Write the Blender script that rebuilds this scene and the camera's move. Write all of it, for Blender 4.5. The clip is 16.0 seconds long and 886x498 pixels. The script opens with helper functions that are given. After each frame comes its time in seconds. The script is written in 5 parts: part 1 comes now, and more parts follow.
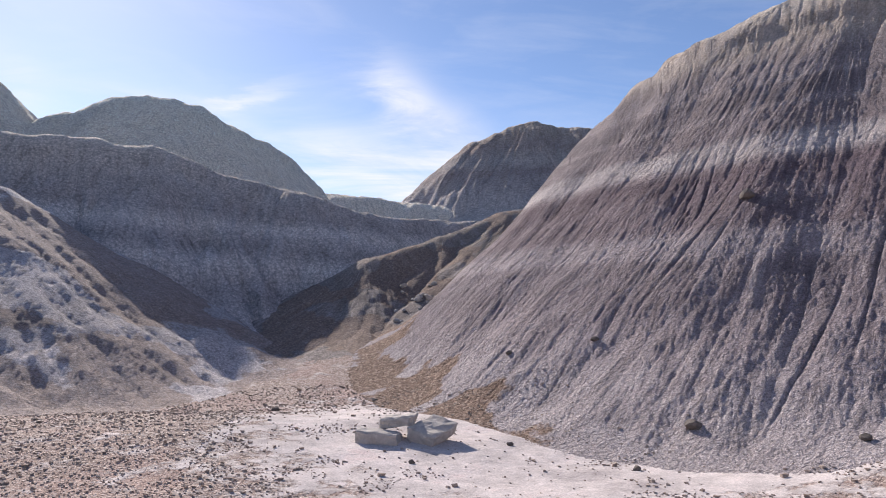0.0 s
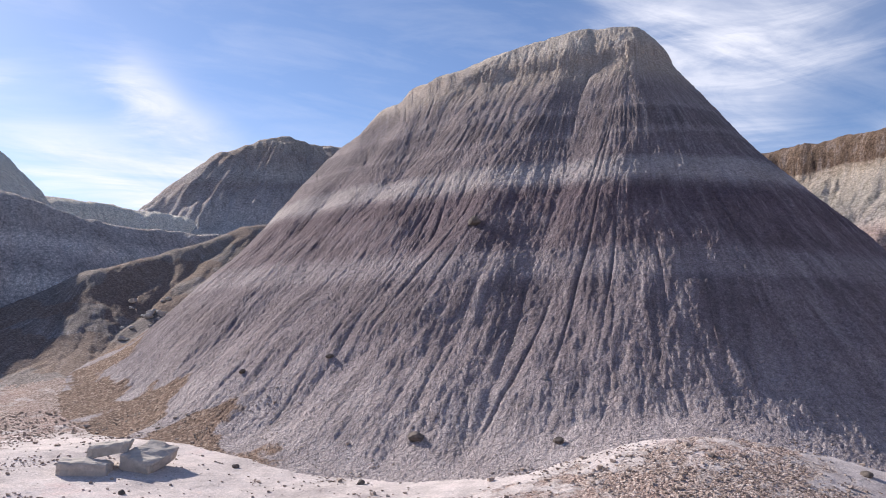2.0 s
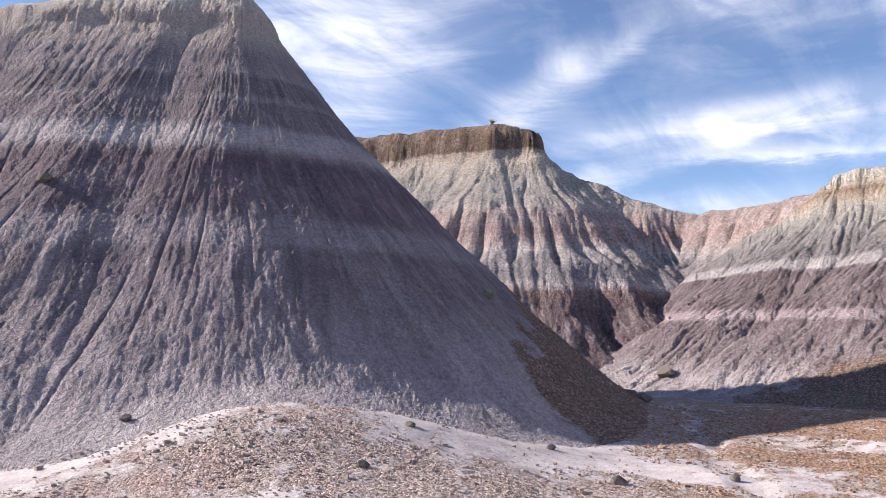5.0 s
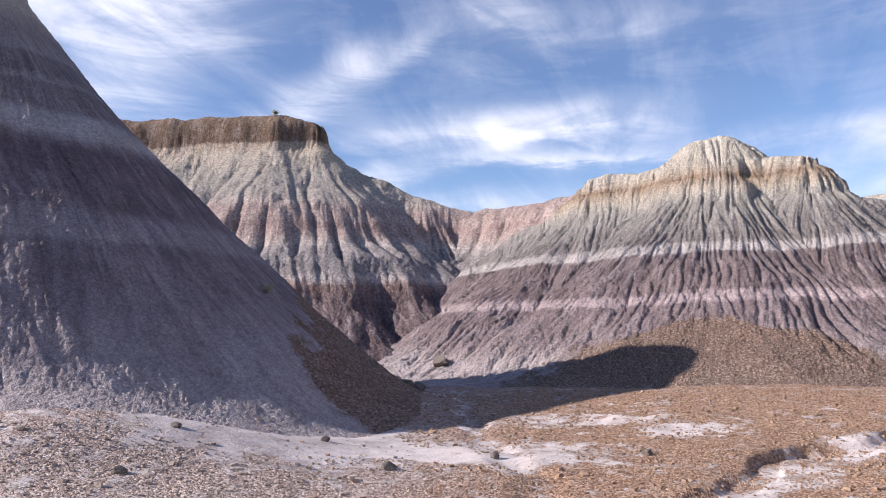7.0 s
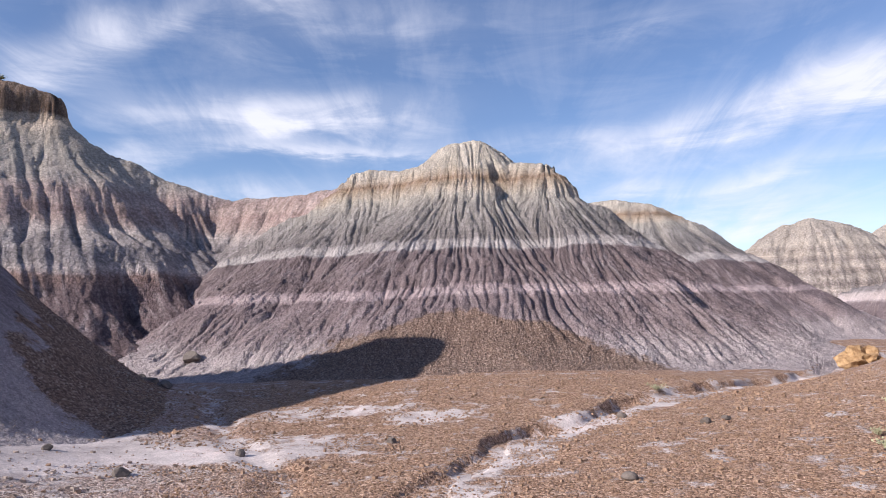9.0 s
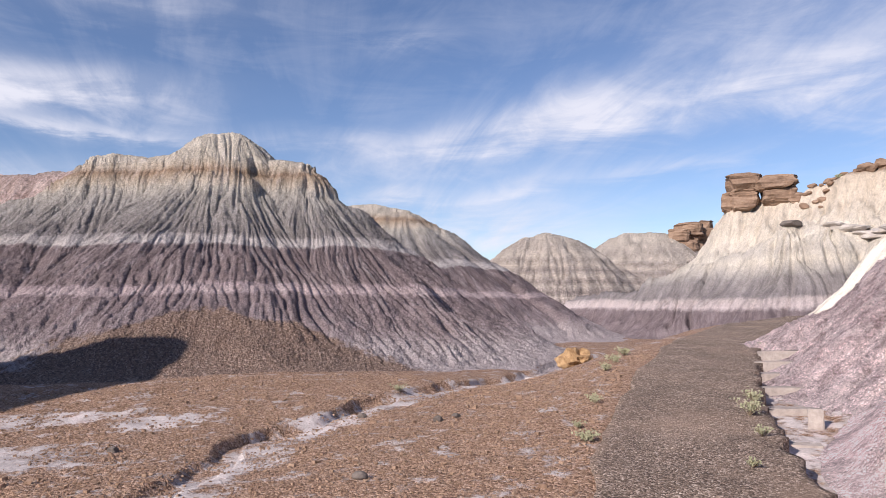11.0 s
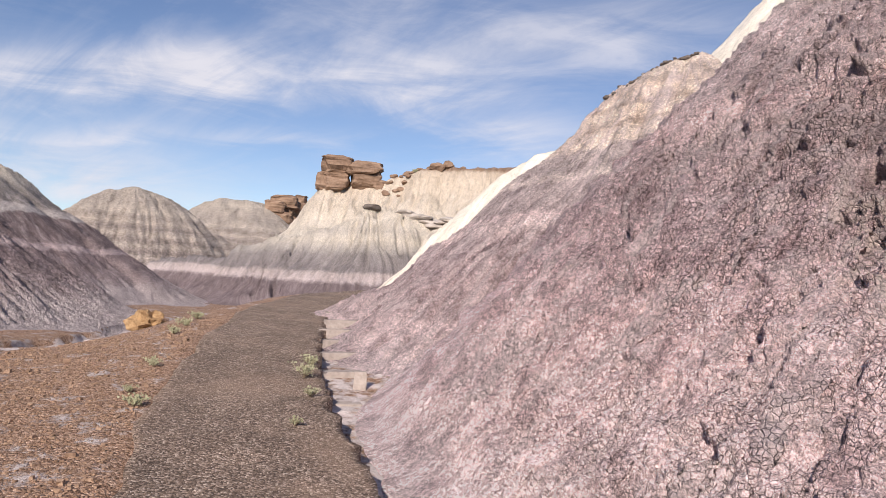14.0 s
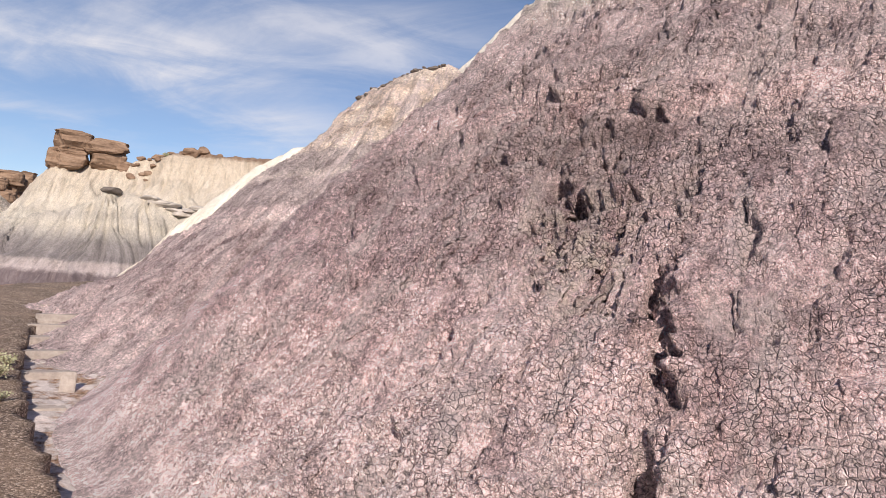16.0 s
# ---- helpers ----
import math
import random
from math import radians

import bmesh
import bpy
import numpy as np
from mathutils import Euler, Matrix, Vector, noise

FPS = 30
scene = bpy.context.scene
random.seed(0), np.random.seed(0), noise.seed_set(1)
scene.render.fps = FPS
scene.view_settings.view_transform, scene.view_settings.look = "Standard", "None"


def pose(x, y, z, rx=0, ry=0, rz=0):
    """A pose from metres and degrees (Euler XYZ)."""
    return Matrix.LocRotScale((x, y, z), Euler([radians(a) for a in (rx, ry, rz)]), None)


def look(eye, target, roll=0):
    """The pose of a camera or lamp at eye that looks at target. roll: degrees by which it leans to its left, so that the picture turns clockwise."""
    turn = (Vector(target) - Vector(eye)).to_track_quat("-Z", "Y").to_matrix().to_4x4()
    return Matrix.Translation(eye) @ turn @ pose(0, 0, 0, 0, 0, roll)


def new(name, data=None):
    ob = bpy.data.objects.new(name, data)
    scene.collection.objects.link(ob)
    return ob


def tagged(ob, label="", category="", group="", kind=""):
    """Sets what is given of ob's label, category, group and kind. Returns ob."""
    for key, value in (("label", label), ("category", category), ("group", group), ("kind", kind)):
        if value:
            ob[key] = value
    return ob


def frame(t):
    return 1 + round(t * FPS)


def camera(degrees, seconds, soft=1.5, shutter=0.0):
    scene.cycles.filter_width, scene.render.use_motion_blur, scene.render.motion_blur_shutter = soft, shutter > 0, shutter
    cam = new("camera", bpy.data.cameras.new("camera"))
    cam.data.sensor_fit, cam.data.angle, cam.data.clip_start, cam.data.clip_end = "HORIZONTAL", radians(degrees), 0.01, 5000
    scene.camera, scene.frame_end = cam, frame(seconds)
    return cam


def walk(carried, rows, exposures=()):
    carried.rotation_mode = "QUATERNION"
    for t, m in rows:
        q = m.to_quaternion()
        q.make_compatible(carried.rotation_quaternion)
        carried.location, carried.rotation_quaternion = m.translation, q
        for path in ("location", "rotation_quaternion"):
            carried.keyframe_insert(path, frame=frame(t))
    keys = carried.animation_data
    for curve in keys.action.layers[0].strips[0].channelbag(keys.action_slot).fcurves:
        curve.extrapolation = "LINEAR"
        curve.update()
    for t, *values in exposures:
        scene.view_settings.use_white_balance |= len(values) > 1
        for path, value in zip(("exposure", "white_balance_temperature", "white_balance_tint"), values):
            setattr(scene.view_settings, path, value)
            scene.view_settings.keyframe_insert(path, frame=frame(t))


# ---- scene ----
cam = camera(63.2, 16.0, soft=0.45)
# seconds, x, y, z, and the turn in degrees
ROWS = [
    (0.0, 0.000, -0.000, 1.650, 96.48, -2.02, 0.00),
    (0.5, 0.061, -0.020, 1.657, 97.27, -2.17, -5.07),
    (1.0, 0.094, -0.034, 1.665, 97.93, -2.07, -9.89),
    (1.5, 0.143, -0.050, 1.662, 98.35, -1.81, -14.68),
    (2.0, 0.193, -0.084, 1.654, 98.45, -1.42, -19.66),
    (2.5, 0.263, -0.121, 1.647, 98.19, -0.97, -25.00),
    (3.0, 0.325, -0.145, 1.649, 97.80, -0.63, -30.48),
    (3.5, 0.395, -0.185, 1.644, 97.43, -0.32, -35.66),
    (4.0, 0.438, -0.201, 1.649, 97.05, -0.30, -40.78),
    (6.5, 0.498, -0.325, 1.625, 96.13, 1.11, -62.40),
    (7.0, 0.488, -0.371, 1.617, 95.95, 1.37, -66.79),
    (7.5, 0.479, -0.418, 1.603, 95.75, 1.53, -71.40),
    (8.0, 0.464, -0.464, 1.600, 95.49, 1.62, -76.07),
    (8.5, 0.444, -0.505, 1.627, 95.15, 1.72, -80.67),
    (9.0, 0.435, -0.545, 1.648, 94.81, 1.66, -85.34),
    (11.5, 0.372, -0.758, 1.668, 94.59, -0.33, -108.89),
    (12.0, 0.350, -0.790, 1.668, 94.68, -1.11, -113.48),
    (12.5, 0.346, -0.830, 1.657, 94.59, -1.78, -118.39),
    (13.0, 0.332, -0.876, 1.657, 94.26, -2.45, -123.81),
    (13.5, 0.326, -0.924, 1.646, 93.61, -3.03, -129.76),
    (14.0, 0.323, -0.974, 1.626, 92.88, -3.70, -135.91),
    (14.5, 0.261, -1.007, 1.625, 92.25, -4.26, -141.82),
    (15.0, 0.179, -1.018, 1.628, 92.12, -4.66, -146.99),
    (15.5, 0.100, -1.044, 1.657, 92.75, -4.87, -151.12),
    (16.0, 0.044, -1.162, 1.670, 93.95, -4.92, -154.78),
]
EXPOSURES = [(0.0, 0.42, 6600, 14), (1.5, 0.45, 6600, 14), (4.0, 0.76, 6600, 14), (6.5, 0.66, 6500, 16), (9.0, 0.44, 6450, 16), (12.5, 0.14, 6700, 17), (16.0, 0.12, 6950, 14)]
walk(cam, [(t, pose(x, y, z, rx, ry, rz)) for t, x, y, z, rx, ry, rz in ROWS], EXPOSURES)

# ---- world and sun ----
SUN_AZ, SUN_EL = -31.0, 29.8          # degrees clockwise from +y, and up


def toward(az, el):
    a, e = radians(az), radians(el)
    return Vector((math.sin(a) * math.cos(e), math.cos(a) * math.cos(e), math.sin(e)))


sun = new("sun", bpy.data.lights.new("sun", "SUN"))
sun.data.energy, sun.data.angle, sun.data.color = 5.0, radians(0.6), (1.0, 0.93, 0.84)
sun.matrix_world = look(toward(SUN_AZ, SUN_EL) * 60, (0, 0, 0))


class Nodes:
    """A short way to write node trees."""

    def __init__(self, tree):
        self.tree = tree
        tree.nodes.clear()

    def add(self, kind, props=None, **sockets):
        n = self.tree.nodes.new(kind)
        for k, v in (props or {}).items():
            if k == "operation":
                n.operation = v
            elif k == "blend_type":
                n.blend_type = v
            elif k == "data_type":
                n.data_type = v
            elif k == "feature":
                n.feature = v
            elif k == "attribute_name":
                n.attribute_name = v
            elif k == "noise_dimensions":
                n.noise_dimensions = v
            elif k == "clamp":
                n.use_clamp = v
            elif k == "noise_type":
                n.noise_type = v
            elif k == "normalize":
                n.normalize = v
        for k, v in sockets.items():
            key = int(k[1:]) if k[0] == "i" and k[1:].isdigit() else k.replace("_", " ")
            self.put(n.inputs[key], v)
        return n

    def put(self, socket, v):
        if isinstance(v, bpy.types.NodeSocket):
            self.tree.links.new(v, socket)
        elif isinstance(v, bpy.types.Node):
            self.tree.links.new(v.outputs[0], socket)
        elif isinstance(v, (tuple, list)) and len(v) == 3 and len(socket.default_value) == 4:
            socket.default_value = (*v, 1.0)
        else:
            socket.default_value = v

    def math(self, op, a, b=0.0, clamp=False):
        return self.add("ShaderNodeMath", {"operation": op, "clamp": clamp}, i0=a, i1=b).outputs[0]

    def ramp(self, fac, stops, smooth=False):
        n = self.add("ShaderNodeValToRGB", i0=fac)
        r = n.color_ramp
        r.interpolation = "EASE" if smooth else "LINEAR"
        while len(r.elements) < len(stops):
            r.elements.new(1.0)
        for e, (p, c) in zip(r.elements, stops):
            e.position, e.color = p, (*c, 1.0) if len(c) == 3 else c
        return n.outputs[0]

    def grey(self, fac, stops, smooth=False):
        return self.ramp(fac, [(p, (v, v, v)) for p, v in stops], smooth)

    def lin(self, x, x0, x1, y0, y1):
        n = self.add("ShaderNodeMapRange")
        for i, v in enumerate((x, x0, x1, y0, y1)):
            self.put(n.inputs[i], v)
        return n.outputs[0]

    def mix(self, fac, a, b, blend="MIX"):
        n = self.add("ShaderNodeMix", {"data_type": "RGBA", "blend_type": blend})
        self.put(n.inputs[0], fac), self.put(n.inputs[6], a), self.put(n.inputs[7], b)
        return n.outputs[2]

    def noise(self, vec, scale, detail=4.0, rough=0.55, distortion=0.0):
        return self.add("ShaderNodeTexNoise", Vector=vec, Scale=scale, Detail=detail, Roughness=rough, Distortion=distortion).outputs[0]


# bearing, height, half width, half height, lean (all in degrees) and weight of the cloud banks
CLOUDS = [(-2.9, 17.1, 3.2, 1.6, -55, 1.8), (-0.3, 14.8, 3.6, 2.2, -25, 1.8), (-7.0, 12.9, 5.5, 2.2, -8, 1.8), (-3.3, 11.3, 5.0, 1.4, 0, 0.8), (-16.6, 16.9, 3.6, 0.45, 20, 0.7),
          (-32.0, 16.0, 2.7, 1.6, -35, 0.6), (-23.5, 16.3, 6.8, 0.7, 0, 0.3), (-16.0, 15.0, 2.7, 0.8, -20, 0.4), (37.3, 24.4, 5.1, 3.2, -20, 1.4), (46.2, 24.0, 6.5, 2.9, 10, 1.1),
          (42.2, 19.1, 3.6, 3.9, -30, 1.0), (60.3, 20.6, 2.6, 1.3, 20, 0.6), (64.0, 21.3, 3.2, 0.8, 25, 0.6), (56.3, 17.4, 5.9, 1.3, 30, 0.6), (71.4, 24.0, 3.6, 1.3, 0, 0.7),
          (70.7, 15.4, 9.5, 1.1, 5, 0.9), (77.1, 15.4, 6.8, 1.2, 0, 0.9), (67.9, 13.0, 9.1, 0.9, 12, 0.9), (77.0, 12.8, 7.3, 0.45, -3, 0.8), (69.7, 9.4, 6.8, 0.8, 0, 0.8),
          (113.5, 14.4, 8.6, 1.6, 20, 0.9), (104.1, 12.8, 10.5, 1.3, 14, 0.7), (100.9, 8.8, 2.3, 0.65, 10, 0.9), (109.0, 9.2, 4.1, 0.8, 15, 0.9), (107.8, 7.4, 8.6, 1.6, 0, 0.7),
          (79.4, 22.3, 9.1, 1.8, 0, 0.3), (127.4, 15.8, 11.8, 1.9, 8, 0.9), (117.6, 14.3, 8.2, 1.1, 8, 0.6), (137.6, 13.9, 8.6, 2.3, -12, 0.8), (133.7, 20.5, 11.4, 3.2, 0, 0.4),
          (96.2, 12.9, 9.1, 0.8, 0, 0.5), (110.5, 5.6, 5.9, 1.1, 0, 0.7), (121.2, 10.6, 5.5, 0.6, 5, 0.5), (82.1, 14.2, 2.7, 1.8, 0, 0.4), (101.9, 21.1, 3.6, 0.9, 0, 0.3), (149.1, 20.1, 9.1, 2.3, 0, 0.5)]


def make_world():
    w = bpy.data.worlds.new("sky")
    scene.world = w
    w.use_nodes = True
    N = Nodes(w.node_tree)
    sky = N.add("ShaderNodeTexSky")
    sky.sky_type, sky.sun_disc = "NISHITA", False
    sky.sun_elevation, sky.sun_rotation = radians(SUN_EL), radians(SUN_AZ)
    sky.altitude, sky.air_density, sky.dust_density, sky.ozone_density = 1700, 1.0, 0.6, 2.0
    d = N.add("ShaderNodeTexCoord").outputs["Generated"]
    s = N.add("ShaderNodeSeparateXYZ", i0=d)
    k = N.math("ADD", N.math("MAXIMUM", s.outputs[2], 0.0), 0.22)
    # high cloud, seen from below: streaks of ice cloud and a few denser banks
    flat = N.add("ShaderNodeCombineXYZ", i0=N.math("DIVIDE", s.outputs[0], k), i1=N.math("DIVIDE", s.outputs[1], k), i2=0.0).outputs[0]
    az = N.math("MULTIPLY", N.math("ARCTAN2", s.outputs[0], s.outputs[1]), 180 / math.pi)
    el = N.math("MULTIPLY", N.math("ARCSINE", s.outputs[2]), 180 / math.pi)
    turned = N.add("ShaderNodeMapping", Vector=flat, Rotation=(0, 0, radians(-35)), Scale=(0.5, 1.5, 1.0), Location=(3.1, 1.7, 0.0)).outputs[0]
    wisp = N.noise(turned, 2.6, 9.0, 0.62, 0.9)
    streak = N.noise(N.add("ShaderNodeCombineXYZ", i0=N.math("MULTIPLY", az, 0.05), i1=N.math("MULTIPLY", el, 0.22), i2=0.0).outputs[0], 1.6, 8.0, 0.62, 0.6)
    banks = 0.0
    az = N.math("ADD", az, N.math("MULTIPLY", N.math("SUBTRACT", wisp, 0.5), 5.0))
    el = N.math("ADD", el, N.math("MULTIPLY", N.math("SUBTRACT", streak, 0.5), 4.0))
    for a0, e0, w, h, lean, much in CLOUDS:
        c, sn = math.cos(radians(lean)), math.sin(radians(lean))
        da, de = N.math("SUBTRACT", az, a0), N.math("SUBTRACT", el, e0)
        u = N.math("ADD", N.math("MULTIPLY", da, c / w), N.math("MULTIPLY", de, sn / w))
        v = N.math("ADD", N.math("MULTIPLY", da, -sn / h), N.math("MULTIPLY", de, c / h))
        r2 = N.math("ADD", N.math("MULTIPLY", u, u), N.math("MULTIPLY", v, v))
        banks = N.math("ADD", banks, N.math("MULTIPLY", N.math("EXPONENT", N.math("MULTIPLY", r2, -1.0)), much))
    m = N.math("ADD", N.math("MULTIPLY", wisp, 0.55), N.math("MULTIPLY", streak, 0.45))
    veil = N.math("MULTIPLY", N.grey(m, [(0.46, 0.0), (0.62, 0.3), (0.78, 0.5)]), 0.45)
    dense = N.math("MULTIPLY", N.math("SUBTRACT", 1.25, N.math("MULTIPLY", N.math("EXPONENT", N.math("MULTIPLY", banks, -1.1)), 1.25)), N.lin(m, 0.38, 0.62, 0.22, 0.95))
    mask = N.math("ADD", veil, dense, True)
    cloud = N.mix(streak, (6.5, 7.0, 8.1), (9.4, 9.6, 10.2))
    blue = N.add("ShaderNodeHueSaturation", Color=sky.outputs[0], Hue=0.505, Saturation=1.06, Value=1.25).outputs[0]
    col = N.mix(N.math("MULTIPLY", mask, 0.9), blue, cloud)
    bg = N.add("ShaderNodeBackground", Color=col, Strength=0.088)
    out = N.add("ShaderNodeOutputWorld")
    N.tree.links.new(bg.outputs[0], out.inputs[0])


make_world()


# ---- noise on arrays ----
PERM = np.random.RandomState(7).permutation(1024)
GRAD = np.array([(math.cos(a), math.sin(a)) for a in np.linspace(0, 2 * math.pi, 33)[:32]])


def n2(x, y, seed=0):
    """Gradient noise, about -1 to 1."""
    xi, yi = np.floor(x).astype(np.int64), np.floor(y).astype(np.int64)
    fx, fy = x - xi, y - yi
    u, v = fx * fx * fx * (fx * (fx * 6 - 15) + 10), fy * fy * fy * (fy * (fy * 6 - 15) + 10)

    def corner(i, j):
        g = GRAD[PERM[(PERM[(xi + i + seed * 57) & 1023] + yi + j) & 1023] & 31]
        return g[..., 0] * (fx - i) + g[..., 1] * (fy - j)

    a, b, c, d = corner(0, 0), corner(1, 0), corner(0, 1), corner(1, 1)
    return 1.5 * ((a + (b - a) * u) * (1 - v) + (c + (d - c) * u) * v)


def fbm(x, y, octaves=4, seed=0, gain=0.5):
    total, amp = 0.0, 1.0
    for o in range(octaves):
        total = total + amp * n2(x * 2 ** o, y * 2 ** o, seed + o * 3)
        amp *= gain
    return total


def cells(x, y, seed=0):
    """Distances to the nearest and second nearest of scattered points."""
    xi, yi = np.floor(x).astype(np.int64), np.floor(y).astype(np.int64)
    d1, d2 = np.full(x.shape, 9.0), np.full(x.shape, 9.0)
    for i in (-1, 0, 1):
        for j in (-1, 0, 1):
            h = PERM[(PERM[(xi + i + seed * 31) & 1023] + yi + j) & 1023]
            px, py = xi + i + PERM[h] / 1024, yi + j + PERM[(h + 511) & 1023] / 1024
            d = np.hypot(px - x, py - y)
            d2 = np.minimum(d2, np.maximum(d, d1))
            d1 = np.minimum(d1, d)
    return d1, d2


def smax(a, b, k):
    return 0.5 * (a + b + np.sqrt((a - b) ** 2 + k * k))


def step(a, b, x):
    t = np.clip((x - a) / (b - a), 0, 1)
    return t * t * (3 - 2 * t)


EYE_X, EYE_Y = 0.3, -0.6


def plan(az, d):
    """A place in the plan from a bearing (degrees clockwise from +y) and a distance."""
    return EYE_X + d * math.sin(radians(az)), EYE_Y + d * math.cos(radians(az))


def polyline(X, Y, pts):
    """Distance to a polyline, the way along it to the nearest place, and the side."""
    best, along, side, s0 = np.full(X.shape, 1e9), np.zeros(X.shape), np.zeros(X.shape), 0.0
    for (ax, ay, *_), (bx, by, *_) in zip(pts, pts[1:]):
        dx, dy = bx - ax, by - ay
        L = math.hypot(dx, dy)
        t = np.clip(((X - ax) * dx + (Y - ay) * dy) / L ** 2, 0, 1)
        d = np.hypot(X - ax - t * dx, Y - ay - t * dy)
        m = d < best
        best = np.where(m, d, best)
        along = np.where(m, s0 + t * L, along)
        side = np.where(m, np.sign(dx * (Y - ay) - dy * (X - ax)), side)
        s0 += L
    return best, along, side


def ways(pts):
    """How far along a polyline each of its points lies."""
    w = [0.0]
    for a, b in zip(pts, pts[1:]):
        w.append(w[-1] + math.hypot(b[0] - a[0], b[1] - a[1]))
    return w

# ---- materials ----
def shader(name):
    m = bpy.data.materials.new(name)
    m.use_nodes = True
    N = Nodes(m.node_tree)
    b = N.add("ShaderNodeBsdfPrincipled")
    out = N.add("ShaderNodeOutputMaterial")
    N.tree.links.new(b.outputs[0], out.inputs[0])
    b.inputs["Specular IOR Level"].default_value = 0.25
    return m, N, b


def clay(name, bands, popcorn=0.06, bump=0.9, wander=0.18, rough=0.95, grit=0.0, cracks=0.0, streak=0.12, crevice_shade=1.0, brown=False, mottle=0.0, grainy=0.8, gain=1.0):
    """Bedded badland clay: colour by height, with a crumbly crust."""
    m, N, b = shader(name)
    p = N.add("ShaderNodeNewGeometry").outputs["Position"]
    z = N.add("ShaderNodeSeparateXYZ", i0=p).outputs[2]
    lo, hi = bands[0][0], bands[-1][0]
    w1 = N.math("MULTIPLY", N.math("SUBTRACT", N.noise(p, 0.35, 3.0), 0.5), wander * 3.0)
    w2 = N.math("MULTIPLY", N.math("SUBTRACT", N.noise(p, 4.0, 5.0, 0.7), 0.5), wander * 1.5)
    zz = N.math("ADD", z, N.math("ADD", w1, w2))
    f = N.math("DIVIDE", N.math("SUBTRACT", zz, lo), hi - lo)
    col = N.ramp(f, [((h - lo) / (hi - lo), c) for h, c in bands])
    # blotches, and pale salt that has run down the slope
    col = N.mix(0.55, col, N.grey(N.noise(p, 1.1, 6.0, 0.7), [(0.25, 0.25), (0.75, 0.78)]), "SOFT_LIGHT")
    across, down = (N.add("ShaderNodeAttribute", {"attribute_name": k}).outputs["Fac"] for k in ("across", "down"))
    run = N.add("ShaderNodeCombineXYZ", i0=N.math("MULTIPLY", across, 5.0), i1=N.math("MULTIPLY", down, 0.7), i2=z).outputs[0]
    trail = N.noise(run, 1.0, 7.0, 0.7, 0.4)
    col = N.mix(N.grey(trail, [(0.50, 0.0), (0.70, streak * 2.4)]), col, (0.62, 0.57, 0.57))
    col = N.mix(1.0, col, N.lin(trail, 0.30, 0.50, 0.66, 1.0), "MULTIPLY")
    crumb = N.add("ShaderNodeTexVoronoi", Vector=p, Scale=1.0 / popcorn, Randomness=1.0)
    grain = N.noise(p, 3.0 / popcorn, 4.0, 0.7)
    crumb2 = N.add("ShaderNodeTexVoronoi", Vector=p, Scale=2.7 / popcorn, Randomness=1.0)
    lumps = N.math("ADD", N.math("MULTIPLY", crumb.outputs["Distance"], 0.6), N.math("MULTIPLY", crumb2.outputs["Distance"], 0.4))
    # crumb tops lightened, crevices between them darkened: their shade put into the colour
    col = N.mix(1.0, col, N.lin(lumps, 0.1, 0.75, 1.25 + 0.5 * crevice_shade, 1.25 - 0.5 * crevice_shade), "MULTIPLY")
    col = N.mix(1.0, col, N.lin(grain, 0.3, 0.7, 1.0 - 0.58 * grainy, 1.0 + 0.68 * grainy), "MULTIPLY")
    h = N.math("SUBTRACT", N.math("MULTIPLY", grain, 0.8), lumps)
    if gain != 1.0:
        col = N.mix(1.0, col, (gain, gain, gain), "MULTIPLY")
    if mottle:
        spots = N.noise(p, 25.0, 6.0, 0.8)
        col = N.mix(mottle, col, N.mix(1.0, col, N.lin(spots, 0.36, 0.64, 0.42, 1.5), "MULTIPLY"))
        col = N.mix(N.grey(N.noise(p, 1.9, 9.0, 0.72), [(0.45, 0.0), (0.60, 0.95)]), col, N.mix(1.0, col, (0.55, 0.52, 0.53), "MULTIPLY"))
        fines = N.noise(p, 95.0, 5.0, 0.75)
        col = N.mix(1.0, col, N.lin(fines, 0.35, 0.65, 0.86, 1.3), "MULTIPLY")
        drawn = N.add("ShaderNodeCombineXYZ", i0=N.math("MULTIPLY", across, 2.4), i1=N.math("MULTIPLY", down, 0.8), i2=z).outputs[0]
        pale = N.grey(N.noise(drawn, 1.2, 8.0, 0.68, 0.6), [(0.47, 0.0), (0.62, 0.8)])
        col = N.mix(pale, col, N.mix(1.0, (0.63, 0.54, 0.54), N.lin(spots, 0.36, 0.64, 0.55, 1.25), "MULTIPLY"))
        h = N.math("ADD", h, N.math("ADD", N.math("MULTIPLY", spots, 1.2), N.math("MULTIPLY", fines, 0.6)))
    if grit:
        stones = N.add("ShaderNodeAttribute", {"attribute_name": "gravel"}).outputs["Fac"]
        v = N.add("ShaderNodeTexVoronoi", Vector=p, Scale=30.0)
        tone = N.ramp(N.noise(p, 18.0, 3.0, 0.8), [(0.3, (0.20, 0.165, 0.14)), (0.5, (0.34, 0.285, 0.24)), (0.7, (0.50, 0.43, 0.37))])
        if brown:
            pick = N.add("ShaderNodeSeparateColor", i0=v.outputs["Color"]).outputs[0]
            tone = N.ramp(pick, [(0.1, (0.13, 0.083, 0.06)), (0.5, (0.235, 0.152, 0.112)), (0.8, (0.32, 0.218, 0.165)), (1.0, (0.48, 0.37, 0.30))])
        stones = N.grey(N.math("ADD", stones, N.math("MULTIPLY", N.math("SUBTRACT", N.noise(p, 3.0, 7.0, 0.75), 0.5), 1.6)), [(0.38, 0.0), (0.6, 1.0)])
        col = N.mix(N.math("MULTIPLY", stones, grit), col, tone)
